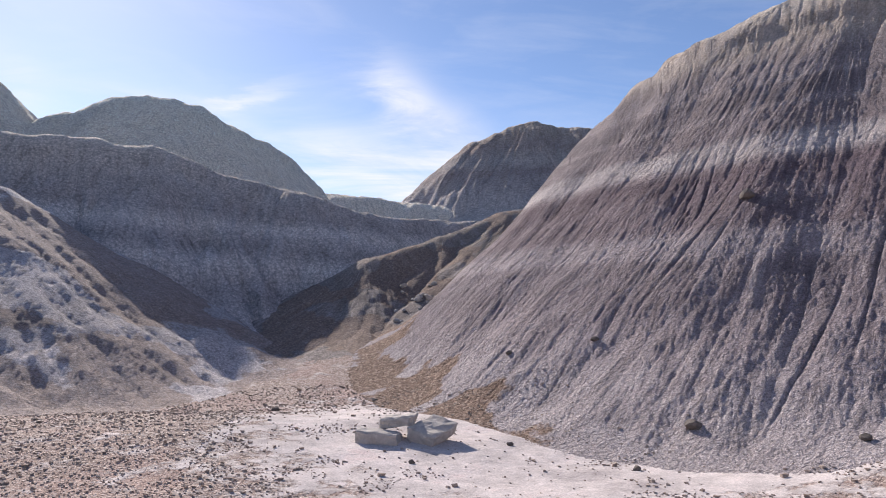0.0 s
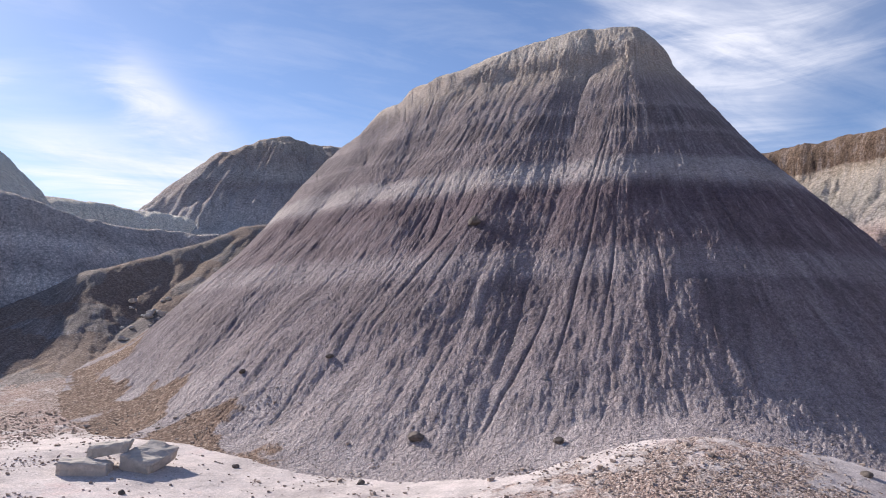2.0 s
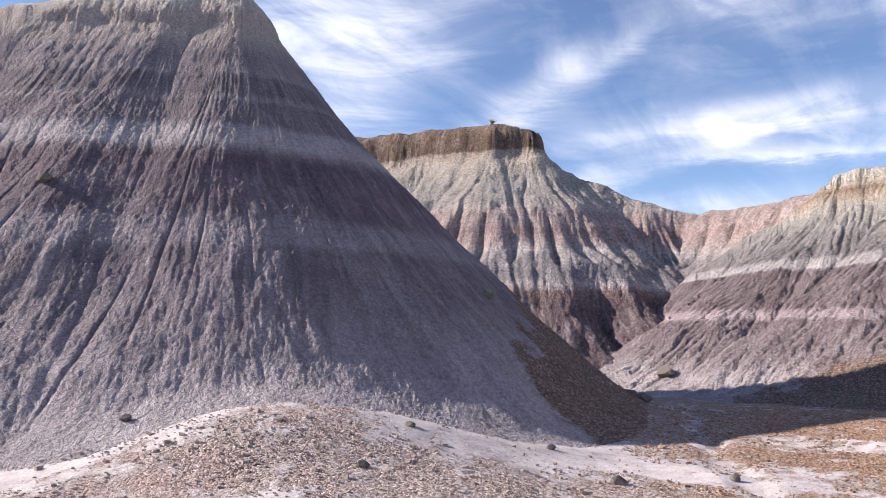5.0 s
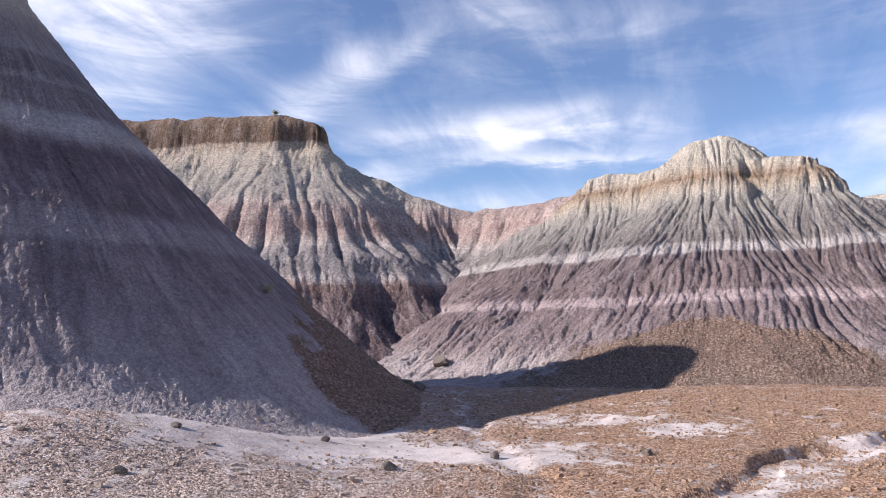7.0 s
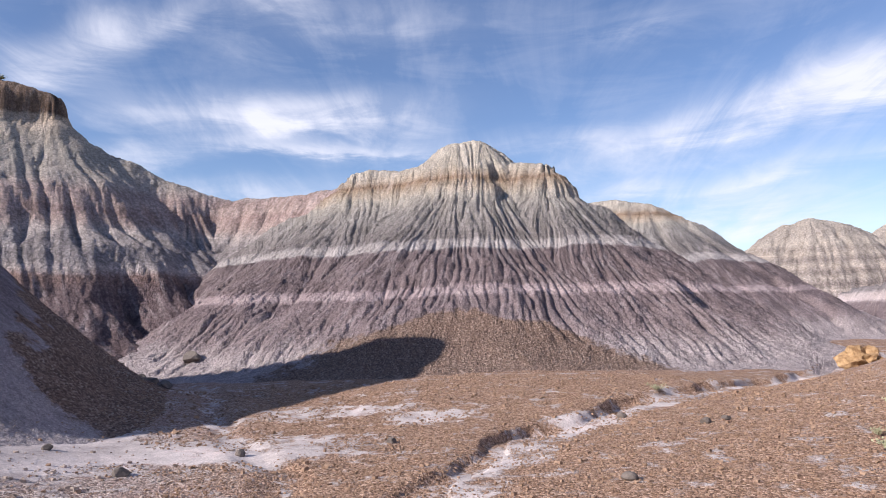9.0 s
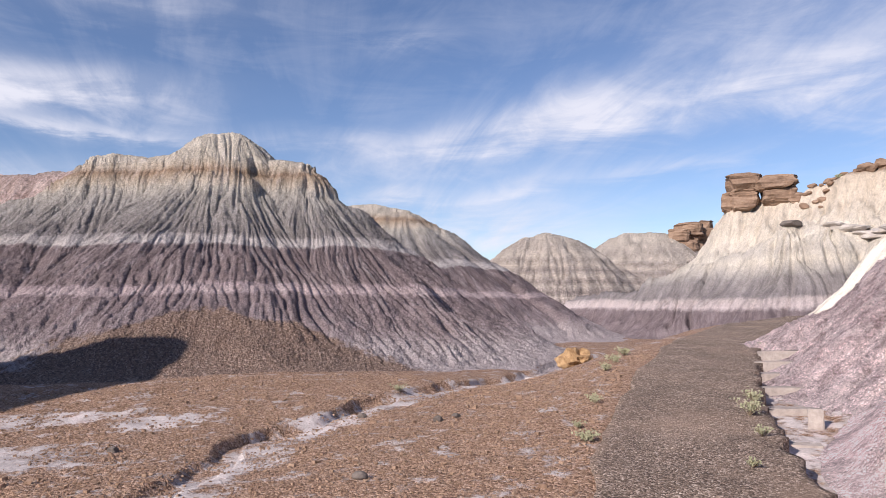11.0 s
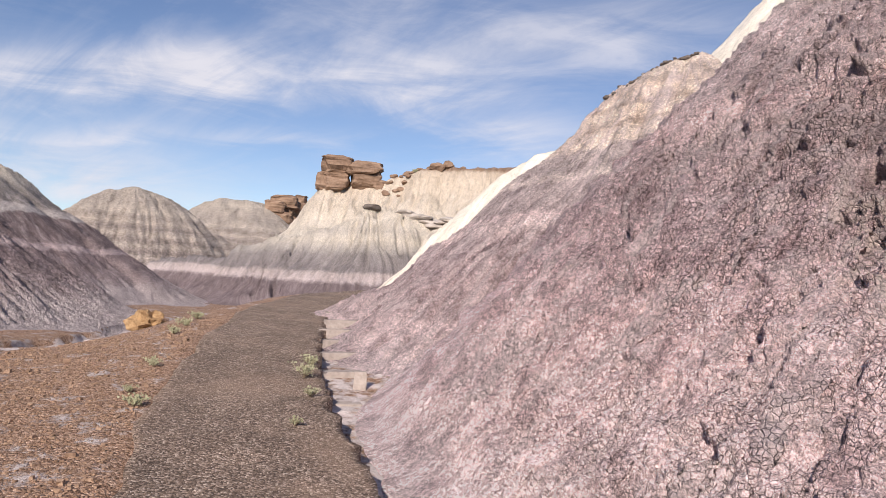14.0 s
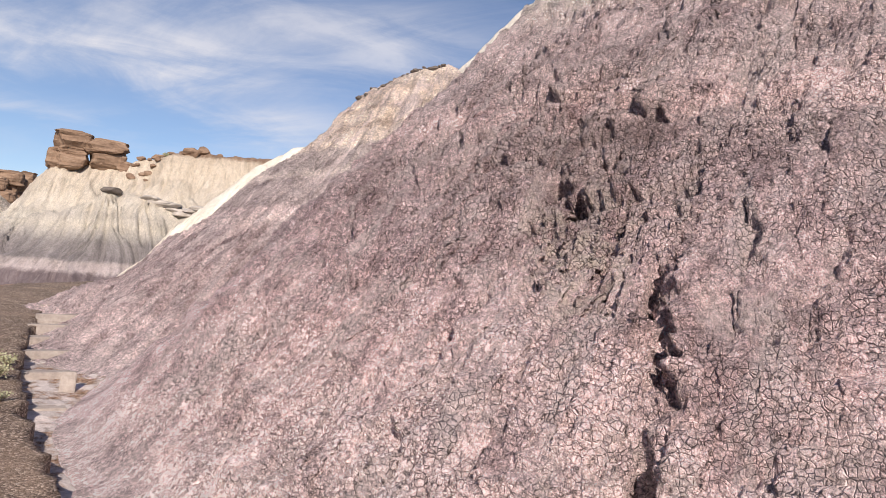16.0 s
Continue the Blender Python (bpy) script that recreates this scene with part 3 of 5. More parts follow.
def ground(X, Y):
    r = np.hypot(X - EYE_X, Y - EYE_Y)
    g = 0.10 * fbm(X * 0.09, Y * 0.09, 3, 2) * step(4, 14, r) + 0.03 * fbm(X * 0.6, Y * 0.6, 4, 5)
    g = g + 0.80 * bump_at(X, Y, 37.5, 9.2, 2.6, 1.5) + 0.22 * bump_at(X, Y, 33, 7.2, 3.0, 1.6)
    g = g + 2.6 * cone_at(X, Y, 87.4, 23.6, 5.6, 7.4) + 0.45 * bump_at(X, Y, 57.5, 14.8, 2.0, 1.8) + 0.12 * bump_at(X, Y, 88, 16.5, 5.0, 3.5) + 0.10 * bump_at(X, Y, 84, 14.0, 4.5, 3.0) + 0.35 * bump_at(X, Y, -12, 11.0, 7.0, 2.4) + 0.35 * bump_at(X, Y, 49, 13.0, 3.0, 2.4)
    # a long gravel fan that runs out from the hill's foot across the valley mouth
    df, sf, _ = polyline(X, Y, FAN)
    g = g + np.interp(sf, FAN_WAY, FAN_Z) * np.exp(-(df / 4.0) ** 2)
    # the bank that carries the path
    d, s, side = polyline(X, Y, PATH)
    pz = np.interp(s, PATH_WAY, PATH_Z)
    left = np.where(side > 0, step(4.4, 1.0, d), step(9.0, 2.5, d))
    g = g * (1 - left) + (pz - 0.03 + 0.02 * fbm(X * 1.5, Y * 1.5, 3, 9)) * left
    g = g - np.where(side < 0, 0.16 * step(0.75, 1.0, d) * step(4.0, 6.0, s) * step(2.6, 1.3, d), 0)
    g = g - 0.05 * step(HALF + 0.1, HALF - 0.15, d)
    wob_x, wob_y = 0.18 * n2(X * 0.9, Y * 0.9, 4) + 0.02 * n2(X * 4, Y * 4, 24), 0.18 * n2(X * 0.9, Y * 0.9, 14) + 0.02 * n2(X * 4, Y * 4, 34)
    # a shallow rill, and a wash with a flat bed under a cut bank on its far side
    dw, sw, sd = polyline(X + wob_x, Y + wob_y, WASH)
    g = g - 0.08 * step(0.34, 0.05, dw) * (0.6 + 0.5 * n2(X * 0.8, Y * 0.8, 6))
    dw, sw, sd = polyline(X + 1.5 * wob_x, Y + 1.5 * wob_y, WASH_B)
    cut = np.clip(0.65 + 0.9 * n2(sw * 0.45, sw * 0 + 3.0, 8), 0.15, 1.0)
    far = step(0.46, 0.30, dw) * (0.05 + 0.15 * cut) + 0.03 * step(0.9, 0.4, dw)
    near = step(0.95, 0.15, dw) * 0.09
    g = g - np.where(sd < 0, far, near) * (0.35 + 0.65 * step(7.0, 11.5, r))
    return g


def link(name, verts, faces, material, smooth=True, parent=None):
    me = bpy.data.meshes.new(name)
    if isinstance(verts, np.ndarray):
        me.vertices.add(len(verts))
        me.vertices.foreach_set("co", np.ascontiguousarray(verts, np.float32).ravel())
        k = faces.shape[1]
        me.loops.add(faces.size)
        me.loops.foreach_set("vertex_index", np.ascontiguousarray(faces, np.int32).ravel())
        me.polygons.add(len(faces))
        me.polygons.foreach_set("loop_start", np.arange(0, faces.size, k, dtype=np.int32))
        me.update(calc_edges=True)
        me.validate()
    else:
        me.from_pydata(verts, [], faces)
    me.polygons.foreach_set("use_smooth", [smooth] * len(me.polygons))
    me.materials.append(material)
    ob = new(name, me)
    if parent:
        ob.parent = parent
    return ob


def sheet(name, X, Y, Z, keep, material, **attributes):
    """A mesh over a grid of places; only cells with a kept corner stay."""
    n, m = X.shape
    idx = np.arange(n * m).reshape(n, m)
    q = np.stack([idx[:-1, :-1], idx[:-1, 1:], idx[1:, 1:], idx[1:, :-1]], -1).reshape(-1, 4)
    if keep is not None:
        q = q[keep.ravel()[q].any(1)]
    used, inv = np.unique(q, return_inverse=True)
    ob = link(name, np.stack([X, Y, Z], -1).reshape(-1, 3)[used], inv.reshape(-1, 4), material)
    for key, values in attributes.items():
        a = ob.data.attributes.new(key, "FLOAT", "POINT")
        a.data.foreach_set("value", np.ascontiguousarray(values.ravel()[used], np.float32))
    return ob


def pushed(X, Y, Z, amount):
    """The grid moved along its own normals."""
    P = np.stack([X, Y, Z], -1)
    n = np.cross(np.gradient(P, axis=1), np.gradient(P, axis=0))
    n = n / (np.linalg.norm(n, axis=-1, keepdims=True) + 1e-12)
    n = n * np.sign(n[..., 2:3] + 1e-9)
    P = P + n * amount[..., None]
    return P[..., 0], P[..., 1], P[..., 2]


def spaced(*parts):
    """Distances from (from, to, step) runs."""
    out = []
    for a, b, s in parts:
        out.append(np.arange(a, b, s))
    return np.concatenate(out + [[parts[-1][1]]])


def fan(az0, az1, daz, ds):
    az = np.linspace(az0, az1, int(round((az1 - az0) / daz)) + 1)
    return fan_at(az, ds)


def fan_at(az, ds):
    az = np.radians(az)
    A, D = np.meshgrid(az, ds)
    return EYE_X + D * np.sin(A), EYE_Y + D * np.cos(A)


def rills(w, wide, seed):
    """Notches across a line: one to each unit of w, each at its own place and depth."""
    k, best = np.floor(w).astype(np.int64), np.zeros(w.shape)
    for o in (-1, 0, 1):
        r1, r2 = PERM[(k + o + 131 * seed) & 1023] / 1024, PERM[(k + o + 131 * seed + 417) & 1023] / 1024
        off = np.abs(w - (k + o + 0.15 + 0.7 * r1))
        best = np.maximum(best, (0.3 + 0.7 * r2) * np.clip(1 - off / wide, 0, 1))
    return best


def relief(X, Y, crests, slope, top=0.5, ledges=(), gullies=(), foot=0.5, lump=0.10, seed=0, radius=5.0, concave=(0.0, 1.0), fine=(), lobes=(), cover=None):
    """A hill over crest lines. slope: a number, or (bearing, slope) pairs; gullies: (wavelength, depth) pairs; ledges: (height, rise, softness); lobes: (wavelength, depth, lowest, highest); fine: (wavelength, depth, wander) of close-set rills."""
    best = np.full(X.shape, -1e9)
    U, D = np.zeros(X.shape), np.zeros(X.shape)
    wx = X + 0.25 * lump * 10 * n2(X * 0.45, Y * 0.45, seed + 1)
    wy = Y + 0.25 * lump * 10 * n2(X * 0.45, Y * 0.45, seed + 2)
    s0 = 0.0
    for line in crests:
        for (ax, ay, az), (bx, by, bz) in zip(line, line[1:]):
            dx, dy = bx - ax, by - ay
            L = math.hypot(dx, dy)
            t = np.clip(((wx - ax) * dx + (wy - ay) * dy) / L ** 2, 0, 1)
            ex, ey = wx - ax - t * dx, wy - ay - t * dy
            d = np.hypot(ex, ey)
            th = np.arctan2(ex, ey)
            k = slope
            if not isinstance(slope, (int, float)):
                k = np.interp(np.degrees(th) % 360, [p[0] for p in slope], [p[1] for p in slope], period=360)
            run = np.sqrt(d * d + top * top) - top
            h = az + t * (bz - az) - k * (run + concave[0] * (1 - np.exp(-run / concave[1])))
            m = h > best
            best = np.where(m, h, best)
            U = np.where(m, s0 + t * L + radius * th, U)
            D = np.where(m, d, D)
            s0 += L
    z = best
    for at, rise, soft in ledges:
        z = z + rise / (1 + np.exp(-np.clip((best - at + 0.25 * n2(U * 0.6, D * 0.3, seed + 7)) / soft, -40, 40)))
    g = ground(X, Y)
    above = z - g
    bare = 1 - 0.95 * cover(X, Y, z) if cover else 1.0
    for i, (wave, depth, sharp) in enumerate(gullies):
        w = U / wave + 0.4 * n2(U / wave * 0.5, D / wave * 0.09, seed + 20 + i) + 0.09 * n2(U / wave * 1.5, D / wave * 0.28, seed + 40 + i)
        cut = rills(w, 1.1 / sharp, seed + 30 + i) ** 1.2
        vary = 0.8 + 0.7 * n2(U / wave * 0.3, D / wave * 0.12, seed + 50 + i)
        if sharp > 10:
            vary = 0.35 + 1.3 * n2(U / wave * 1.3, D / wave * 0.4, seed + 50 + i) + 0.5 * n2(U / wave * 0.25, D / wave * 0.1, seed + 55 + i)
        z = z - bare * depth * cut * np.clip(vary, 0.0 if sharp > 10 else 0.15, 1.2) * step(0.0, wave * 1.2 + 0.3, D) * step(-0.05, 0.35 + wave * 0.35, above)
    for i, (wave, depth, z0, z1) in enumerate(lobes):
        w = U / wave + 0.35 * n2(U / wave * 0.6, D / wave * 0.25, seed + 60 + i)
        k = np.floor(w)
        big = 0.55 + 0.45 * PERM[(k.astype(np.int64) + 77 * seed) & 1023] / 1024
        round_ = np.sqrt(np.clip(1 - (2 * (w - k) - 1) ** 2, 0, 1))
        z = z - depth * big * (1 - round_) * step(z0, z0 + 0.6, z) * step(z1, z1 - 0.9, z + 0.5 * big)
    for i, (wave, depth, *long) in enumerate(fine):
        k = long[0] if long else 0.2
        w = U / wave + 0.5 * n2(U / wave * 0.2, D / wave * 0.05, seed + 70 + i)
        cut = np.clip(1 - 2.0 * np.abs(n2(w, D / wave * k, seed + 80 + i)), 0, 1) ** 1.3
        cut = cut * np.clip((0.8 if long else 0.6) + 0.7 * n2(U / wave * 0.13, D / wave * 0.05, seed + 90 + i), 0.15, 1.2)
        z = z - bare * depth * cut * step(-0.02, 0.25, above) * step(0.0, 2.5 * wave, D)
    z = z + lump * fbm(X * 0.8, Y * 0.8, 5, seed + 3, 0.55)
    return smax(z, g - 0.05, foot) - 0.12 * foot - 0.02, g, U, D


def carved(base, floor, cell, strength, cap, rounds, rill, seed, soft=0.05):
    """Rain gullies: water is led down a grid of heights from cell to cell, and cuts where it gathers. Gives the depth of the cut."""
    rs = np.random.RandomState(seed)
    n, m = base.shape
    z = base + rs.uniform(-0.15, 0.15, base.shape) * cell
    idx = np.arange(n * m).reshape(n, m)
    fixed = base < floor
    for turn in range(rounds):
        best, rec = np.zeros((n - 2, m - 2)), idx[1:-1, 1:-1].copy()
        for i in (-1, 0, 1):
            for j in (-1, 0, 1):
                if i or j:
                    fall = (z[1:-1, 1:-1] - z[1 + i:n - 1 + i, 1 + j:m - 1 + j]) / math.hypot(i, j) * rs.uniform(0.75, 1.25, best.shape)
                    more = fall > best
                    best, rec = np.where(more, fall, best), np.where(more, idx[1 + i:n - 1 + i, 1 + j:m - 1 + j], rec)
        to = idx.copy()
        to[1:-1, 1:-1] = rec
        to = to.ravel().tolist()
        order = np.argsort(z.ravel()).tolist()
        area = [cell * cell] * (n * m)
        for i in reversed(order):
            if to[i] != i:
                area[to[i]] += area[i]
        power = np.where(fixed.ravel(), 0.0, strength * np.minimum(np.array(area), 6.0) ** 0.45).tolist()
        h = z.ravel().tolist()
        for i in order:
            low = h[to[i]]
            if low < h[i]:
                h[i] = (h[i] + power[i] * low) / (1 + power[i])
        z = np.array(h).reshape(n, m)
        z[1:-1, 1:-1] += soft * (z[:-2, 1:-1] + z[2:, 1:-1] + z[1:-1, :-2] + z[1:-1, 2:] - 4 * z[1:-1, 1:-1])
    cut = np.maximum(base - z, -0.03 * cap)
    thin = np.clip(np.log(np.array(area).reshape(n, m) / (7 * cell * cell)) / math.log(16.0), 0, 1)
    for _ in range(1):
        thin[1:-1, 1:-1] = 0.36 * thin[1:-1, 1:-1] + 0.12 * (thin[:-2, 1:-1] + thin[2:, 1:-1] + thin[1:-1, :-2] + thin[1:-1, 2:]) + 0.04 * (thin[:-2, :-2] + thin[2:, 2:] + thin[2:, :-2] + thin[:-2, 2:])
    return cap * (1 - np.exp(-cut / cap)) + rill * thin


def rained(X, Y, Z, g, rain, seed, *args, **kw):
    """The depth of the rain gullies at the places of a grid."""
    cell, strength, cap, rounds, rill = rain
    fine = np.gradient(np.hypot(X - EYE_X, Y - EYE_Y), axis=0) < 0.27
    near = (Z > g + 0.02) & fine & (np.abs(np.gradient(X, axis=1)) + np.abs(np.gradient(Y, axis=1)) < 0.27)
    x0, x1, y0, y1 = X[near].min() - 0.5, X[near].max() + 0.5, Y[near].min() - 0.5, Y[near].max() + 0.5
    GX, GY = np.meshgrid(np.arange(x0, x1, cell), np.arange(y0, y1, cell), indexing="ij")
    gz, gg, _, _ = relief(GX, GY, *args, seed=seed, **kw)
    cut = carved(gz, gg - 0.03, cell, strength, cap, rounds, rill, seed)
    u, v = np.clip((X - x0) / cell, 0, cut.shape[0] - 1.01), np.clip((Y - y0) / cell, 0, cut.shape[1] - 1.01)
    i, j = u.astype(np.int64), v.astype(np.int64)
    u, v = u - i, v - j
    deep = (cut[i, j] * (1 - u) + cut[i + 1, j] * u) * (1 - v) + (cut[i, j + 1] * (1 - u) + cut[i + 1, j + 1] * u) * v
    return deep * step(-0.02, 0.15, Z - g)


def debris(X, Y, Z):
    """Brown gravel spread as a triangle below the hill's middle gully."""
    a = np.degrees(np.arctan2(X - EYE_X, Y - EYE_Y)) - 86.0 + 1.5 * fbm(X * 0.5, Y * 0.5, 3, 88)
    far = np.clip(1.95 - Z, 0, 3) / 1.6
    return step(1.25, 0.65, np.where(a < 0, -a / 13.5, a / 15.0) / np.maximum(far, 0.1)) * step(1.95, 1.3, Z)


def hill(name, label, material, grid, crests, slope, attribute=None, crumb=(0.0, 0.1), rain=None, seed=0, dry=99.0, **kw):
    X, Y = grid
    Z, g, U, D = relief(X, Y, crests, slope, seed=seed, **kw)
    shown = Z > g - 0.02
    if rain:
        Z = Z - rained(X, Y, Z, g, rain, seed, crests, slope, **kw) * (1 - 0.8 * step(dry, dry + 0.5, Z)) * (1 - 0.85 * debris(X, Y, Z))
    if crumb[0]:
        k = 1.0 / crumb[1]
        lumps = np.abs(n2(X * k, (Y + Z * 0.7) * k, 5)) + 0.6 * np.abs(n2(X * 2.1 * k, (Y + Z * 0.7) * 2.1 * k, 6)) - 0.5
        X, Y, Z = pushed(X, Y, Z, crumb[0] * 1.4 * lumps)
    extra = {"across": U, "down": D}
    if attribute:
        extra["gravel"] = attribute(X, Y, Z, g)
    ob = sheet(name, X, Y, Z, shown, material, **extra)
    return tagged(ob, label, "hill", kind="structure")


def salt_flats(X, Y):
    """Where pale bare clay lies between the stones: 1 on the clay."""
    f = bump_at(X, Y, 2, 10.6, 3.4, 3.6, 2.0) + bump_at(X, Y, 20, 10.2, 3.6, 2.2, 2.0) + bump_at(X, Y, 36, 11.0, 3.0, 1.0, 2.0)
    f = f + bump_at(X, Y, 53, 9.7, 2.1, 1.7, 2.0) + 0.55 * bump_at(X, Y, 71, 9.4, 1.6, 1.0, 2.0) + 0.5 * bump_at(X, Y, 76.3, 12.1, 1.5, 0.6, 2.0) + 0.66 * bump_at(X, Y, 84, 11.2, 0.7, 0.6, 2.0) + 0.7 * bump_at(X, Y, 62, 15.2, 1.0, 0.5, 2.0) + 0.8 * bump_at(X, Y, 57, 11.5, 1.2, 0.9, 2.0) + 0.7 * bump_at(X, Y, -28, 21.5, 6.0, 0.9, 2.0)
    f = f + 0.6 * bump_at(X, Y, 33, 6.2, 2.2, 0.9, 2.0)
    for pts, wide, much in ((WASH, 0.14, 0.3), (WASH_B, 0.36, 0.45)):
        dw = polyline(X, Y, pts)[0]
        dw = dw + 0.25 * n2(X * 1.3, Y * 1.3, 44)
        f = f + much * step(wide * 1.7, wide * 0.5, dw)
    d, s, side = polyline(X, Y, PATH)
    f = f + 0.42 * np.where(side < 0, step(0.7, 1.0, d) * step(3.2, 1.8, d), 0)
    return np.clip(f, 0, 1)


def build_ground():
    az = np.concatenate([np.arange(-38, 58, 0.36), np.arange(58, 116, 0.16), np.arange(116, 168, 0.36), np.arange(168, 322.1, 2.0)])
    r = np.concatenate([[0.05], np.geomspace(1.0, 5.0, 26)[:-1], np.arange(5.0, 17.0, 0.055), np.arange(17.0, 26.0, 0.11), np.geomspace(26, 3500, 80)])
    A, R = np.meshgrid(np.radians(np.append(az, 322.0)), r)
    X, Y = EYE_X + R * np.sin(A), EYE_Y + R * np.cos(A)
    Z = ground(X, Y)
    Z = Z - 1.5 * step(90, 400, R)
    bare = salt_flats(X, Y)
    stones = 0.74 - 0.78 * bare
    brown = step(60, 75, np.degrees(np.arctan2(X - EYE_X, Y - EYE_Y)))
    ob = sheet("ground", X, Y, Z, None, MAT["ground"], gravel=stones, sand=brown)
    tagged(ob, "stony desert ground with pale salt flats", "ground", kind="structure")


build_ground()

# near hill with grey and purple bands
hill("grey_banded_hill", "steep grey and purple banded clay hill", MAT["grey_hill"],
     fan_at(np.concatenate([np.arange(-24, -6, 0.2), np.arange(-6, 50, 0.085), np.arange(50, 84, 0.16)]), spaced((7.0, 18.5, 0.042), (18.5, 36.0, 0.4))),
     [crest((11.2, 20.6, 16.4), (14.3, 20.2, 19.2), (18.4, 19.5, 21.2), (23.4, 18.8, 23.1), (28.6, 18.3, 24.3), (30.8, 18.1, 24.2), (33.4, 17.8, 24.4), (35.0, 17.6, 22.5))],
     [(0, 0.9), (80, 1.0), (120, 0.98), (200, 0.96), (270, 0.95)], top=0.35, concave=(1.3, 2.0), ledges=[(8.8, 0.2, 0.02)],
     attribute=lambda X, Y, Z, g: np.clip(step(0.15, 0.75, 0.8 - 0.8 * (Z - g) + 0.6 * fbm(X * 0.7, Y * 0.7, 4, 28)) * step(2.2, 0.6, X) + step(0.0, 1.0, (X - 9.2) * 0.55 + 1.2 * (1.1 - Z) + 0.6 * fbm(X * 1.1, Y * 1.1, 4, 29) - 0.3) * step(9.0, 10.5, X), 0, 1),
     gullies=[(2.4, 0.05, 2.2), (0.66, 0.12, 19.0)], fine=[(0.21, 0.027), (0.11, 0.018)], foot=0.6, lump=0.06, seed=3, radius=7.0, crumb=(0.014, 0.075), rain=(0.05, 0.1, 0.02, 4, 0.006))


# hill across the wash
hill("pink_banded_hill", "pink, grey and white banded clay hill with brown ledge", MAT["pink_hill"],
     fan_at(np.concatenate([np.arange(44, 58, 0.3), np.arange(58, 118, 0.075), np.arange(118, 130, 0.3)]), spaced((12.0, 28.6, 0.062), (28.6, 50, 0.6))),
     [crest((73.5, 30, 7.5), (76.5, 29.3, 8.5), (79.1, 28.8, 9.8), (82.8, 28.4, 10.0), (85, 28, 10.2), (91, 27.5, 10.2), (93.6, 27, 10.0), (95.2, 27, 8.3), (97.5, 27, 7.9), (99, 27, 6.7)), crest((86.8, 28.4, 11.9), (88.4, 28.4, 12.0))],
     [(0, 0.52), (90, 0.54), (180, 0.55), (270, 0.50)], top=0.5, concave=(3.4, 4.2), ledges=[(5.85, 0.35, 0.03), (6.35, 0.3, 0.03)],
     gullies=[(5.0, 0.65, 3.4), (1.7, 0.16, 7.0)], fine=[(0.30, 0.115, 0.13), (0.17, 0.055, 0.15)], foot=0.3, lump=0.09, seed=11, radius=8.0, dry=5.75, cover=debris, crumb=(0.03, 0.12), rain=(0.055, 0.25, 0.06, 4, 0.06),
     attribute=lambda X, Y, Z, g: debris(X, Y, Z))

# mesa with a brown cap
hill("brown_capped_mesa", "pink and cream clay mesa under a brown cap", MAT["mesa_hill"],
     fan(30, 92, 0.12, spaced((17, 40, 0.13), (40, 62, 1.0))),
     [crest((34, 42, 12.4), (43.3, 40, 12.5), (50.6, 38, 13.2), (54.0, 37, 13.4), (56.5, 36.5, 12.9)), crest((56.6, 36.5, 11.6), (59.5, 36, 11.0), (65, 35, 8.5), (68.6, 34.5, 7.3), (72.5, 33, 7.4), (76, 31, 7.8), (80, 29, 8.6))],
     0.66, top=0.4, concave=(1.8, 4.0), ledges=[(9.75, 1.0, 0.07), (5.2, 0.5, 0.15), (2.8, 0.5, 0.12)], gullies=[(3.6, 0.15, 8.0)], lobes=[(1.35, 0.55, 4.2, 7.4), (2.6, 0.9, 0.8, 4.6)], fine=[(0.42, 0.07, 0.12)],
     foot=0.5, lump=0.10, seed=21, radius=9.0, dry=9.6, crumb=(0.04, 0.3), rain=(0.10, 0.15, 0.06, 4, 0.05))

# hills up the valley
hill("blue_grey_ridge", "long blue-grey clay ridge in shade", MAT["left_hill"],
     fan(-66, 26, 0.16, spaced((12, 32, 0.16), (32, 52, 1.0))),
     [crest((-50, 38, 12.0), (-42, 34, 11.6), (-33, 31, 11.0), (-27, 30.3, 11.5), (-22.8, 30, 11.4), (-19, 29.8, 10.6), (-12.7, 29.5, 9.8), (-8.5, 29.8, 8.8), (-4, 31, 8.1), (0, 32, 8.2), (8, 34, 9.0))],
     0.52, top=0.5, concave=(2.5, 3.5), ledges=[(7.2, 0.35, 0.06), (3.6, 0.3, 0.1)], gullies=[(5.5, 0.8, 2.0)], fine=[(0.55, 0.14)], lobes=[(3.0, 0.6, 0.3, 3.4)],
     foot=0.5, lump=0.12, seed=31, radius=9.0, crumb=(0.03, 0.25), rain=(0.12, 0.5, 0.25, 5, 0.14))
hill("pale_dome_hill", "pale grey rounded clay hill behind the ridge", MAT["left_hill"],
     fan(-46, 10, 0.14, spaced((34, 50, 0.2), (50, 70, 1.5))),
     [crest((-28.3, 46.5, 14.3), (-25.8, 46.5, 15.6), (-22, 46, 16.3), (-20.0, 46, 15.9), (-17.6, 46, 14.8), (-15.2, 46, 13.9)), crest((-10, 48, 10.4), (-2, 50, 9.9), (3, 50, 9.5))],
     1.0, top=1.2, gullies=[(4.0, 0.3, 2.2)], fine=[(0.8, 0.16)], foot=0.4, lump=0.12, seed=41, radius=9.0)
hill("far_left_hill", "pale grey clay hill in haze", MAT["left_hill"],
     fan(-72, -18, 0.2, spaced((34, 54, 0.3), (54, 76, 2.0))),
     [crest((-50, 50, 20), (-42, 50, 19.5), (-36.5, 50, 17.3))], 1.0, top=2.0, gullies=[(4.0, 0.5, 2.2), (1.2, 0.25, 2.2), (0.6, 0.14, 1.8)], foot=0.4, lump=0.12, seed=45, radius=9.0)
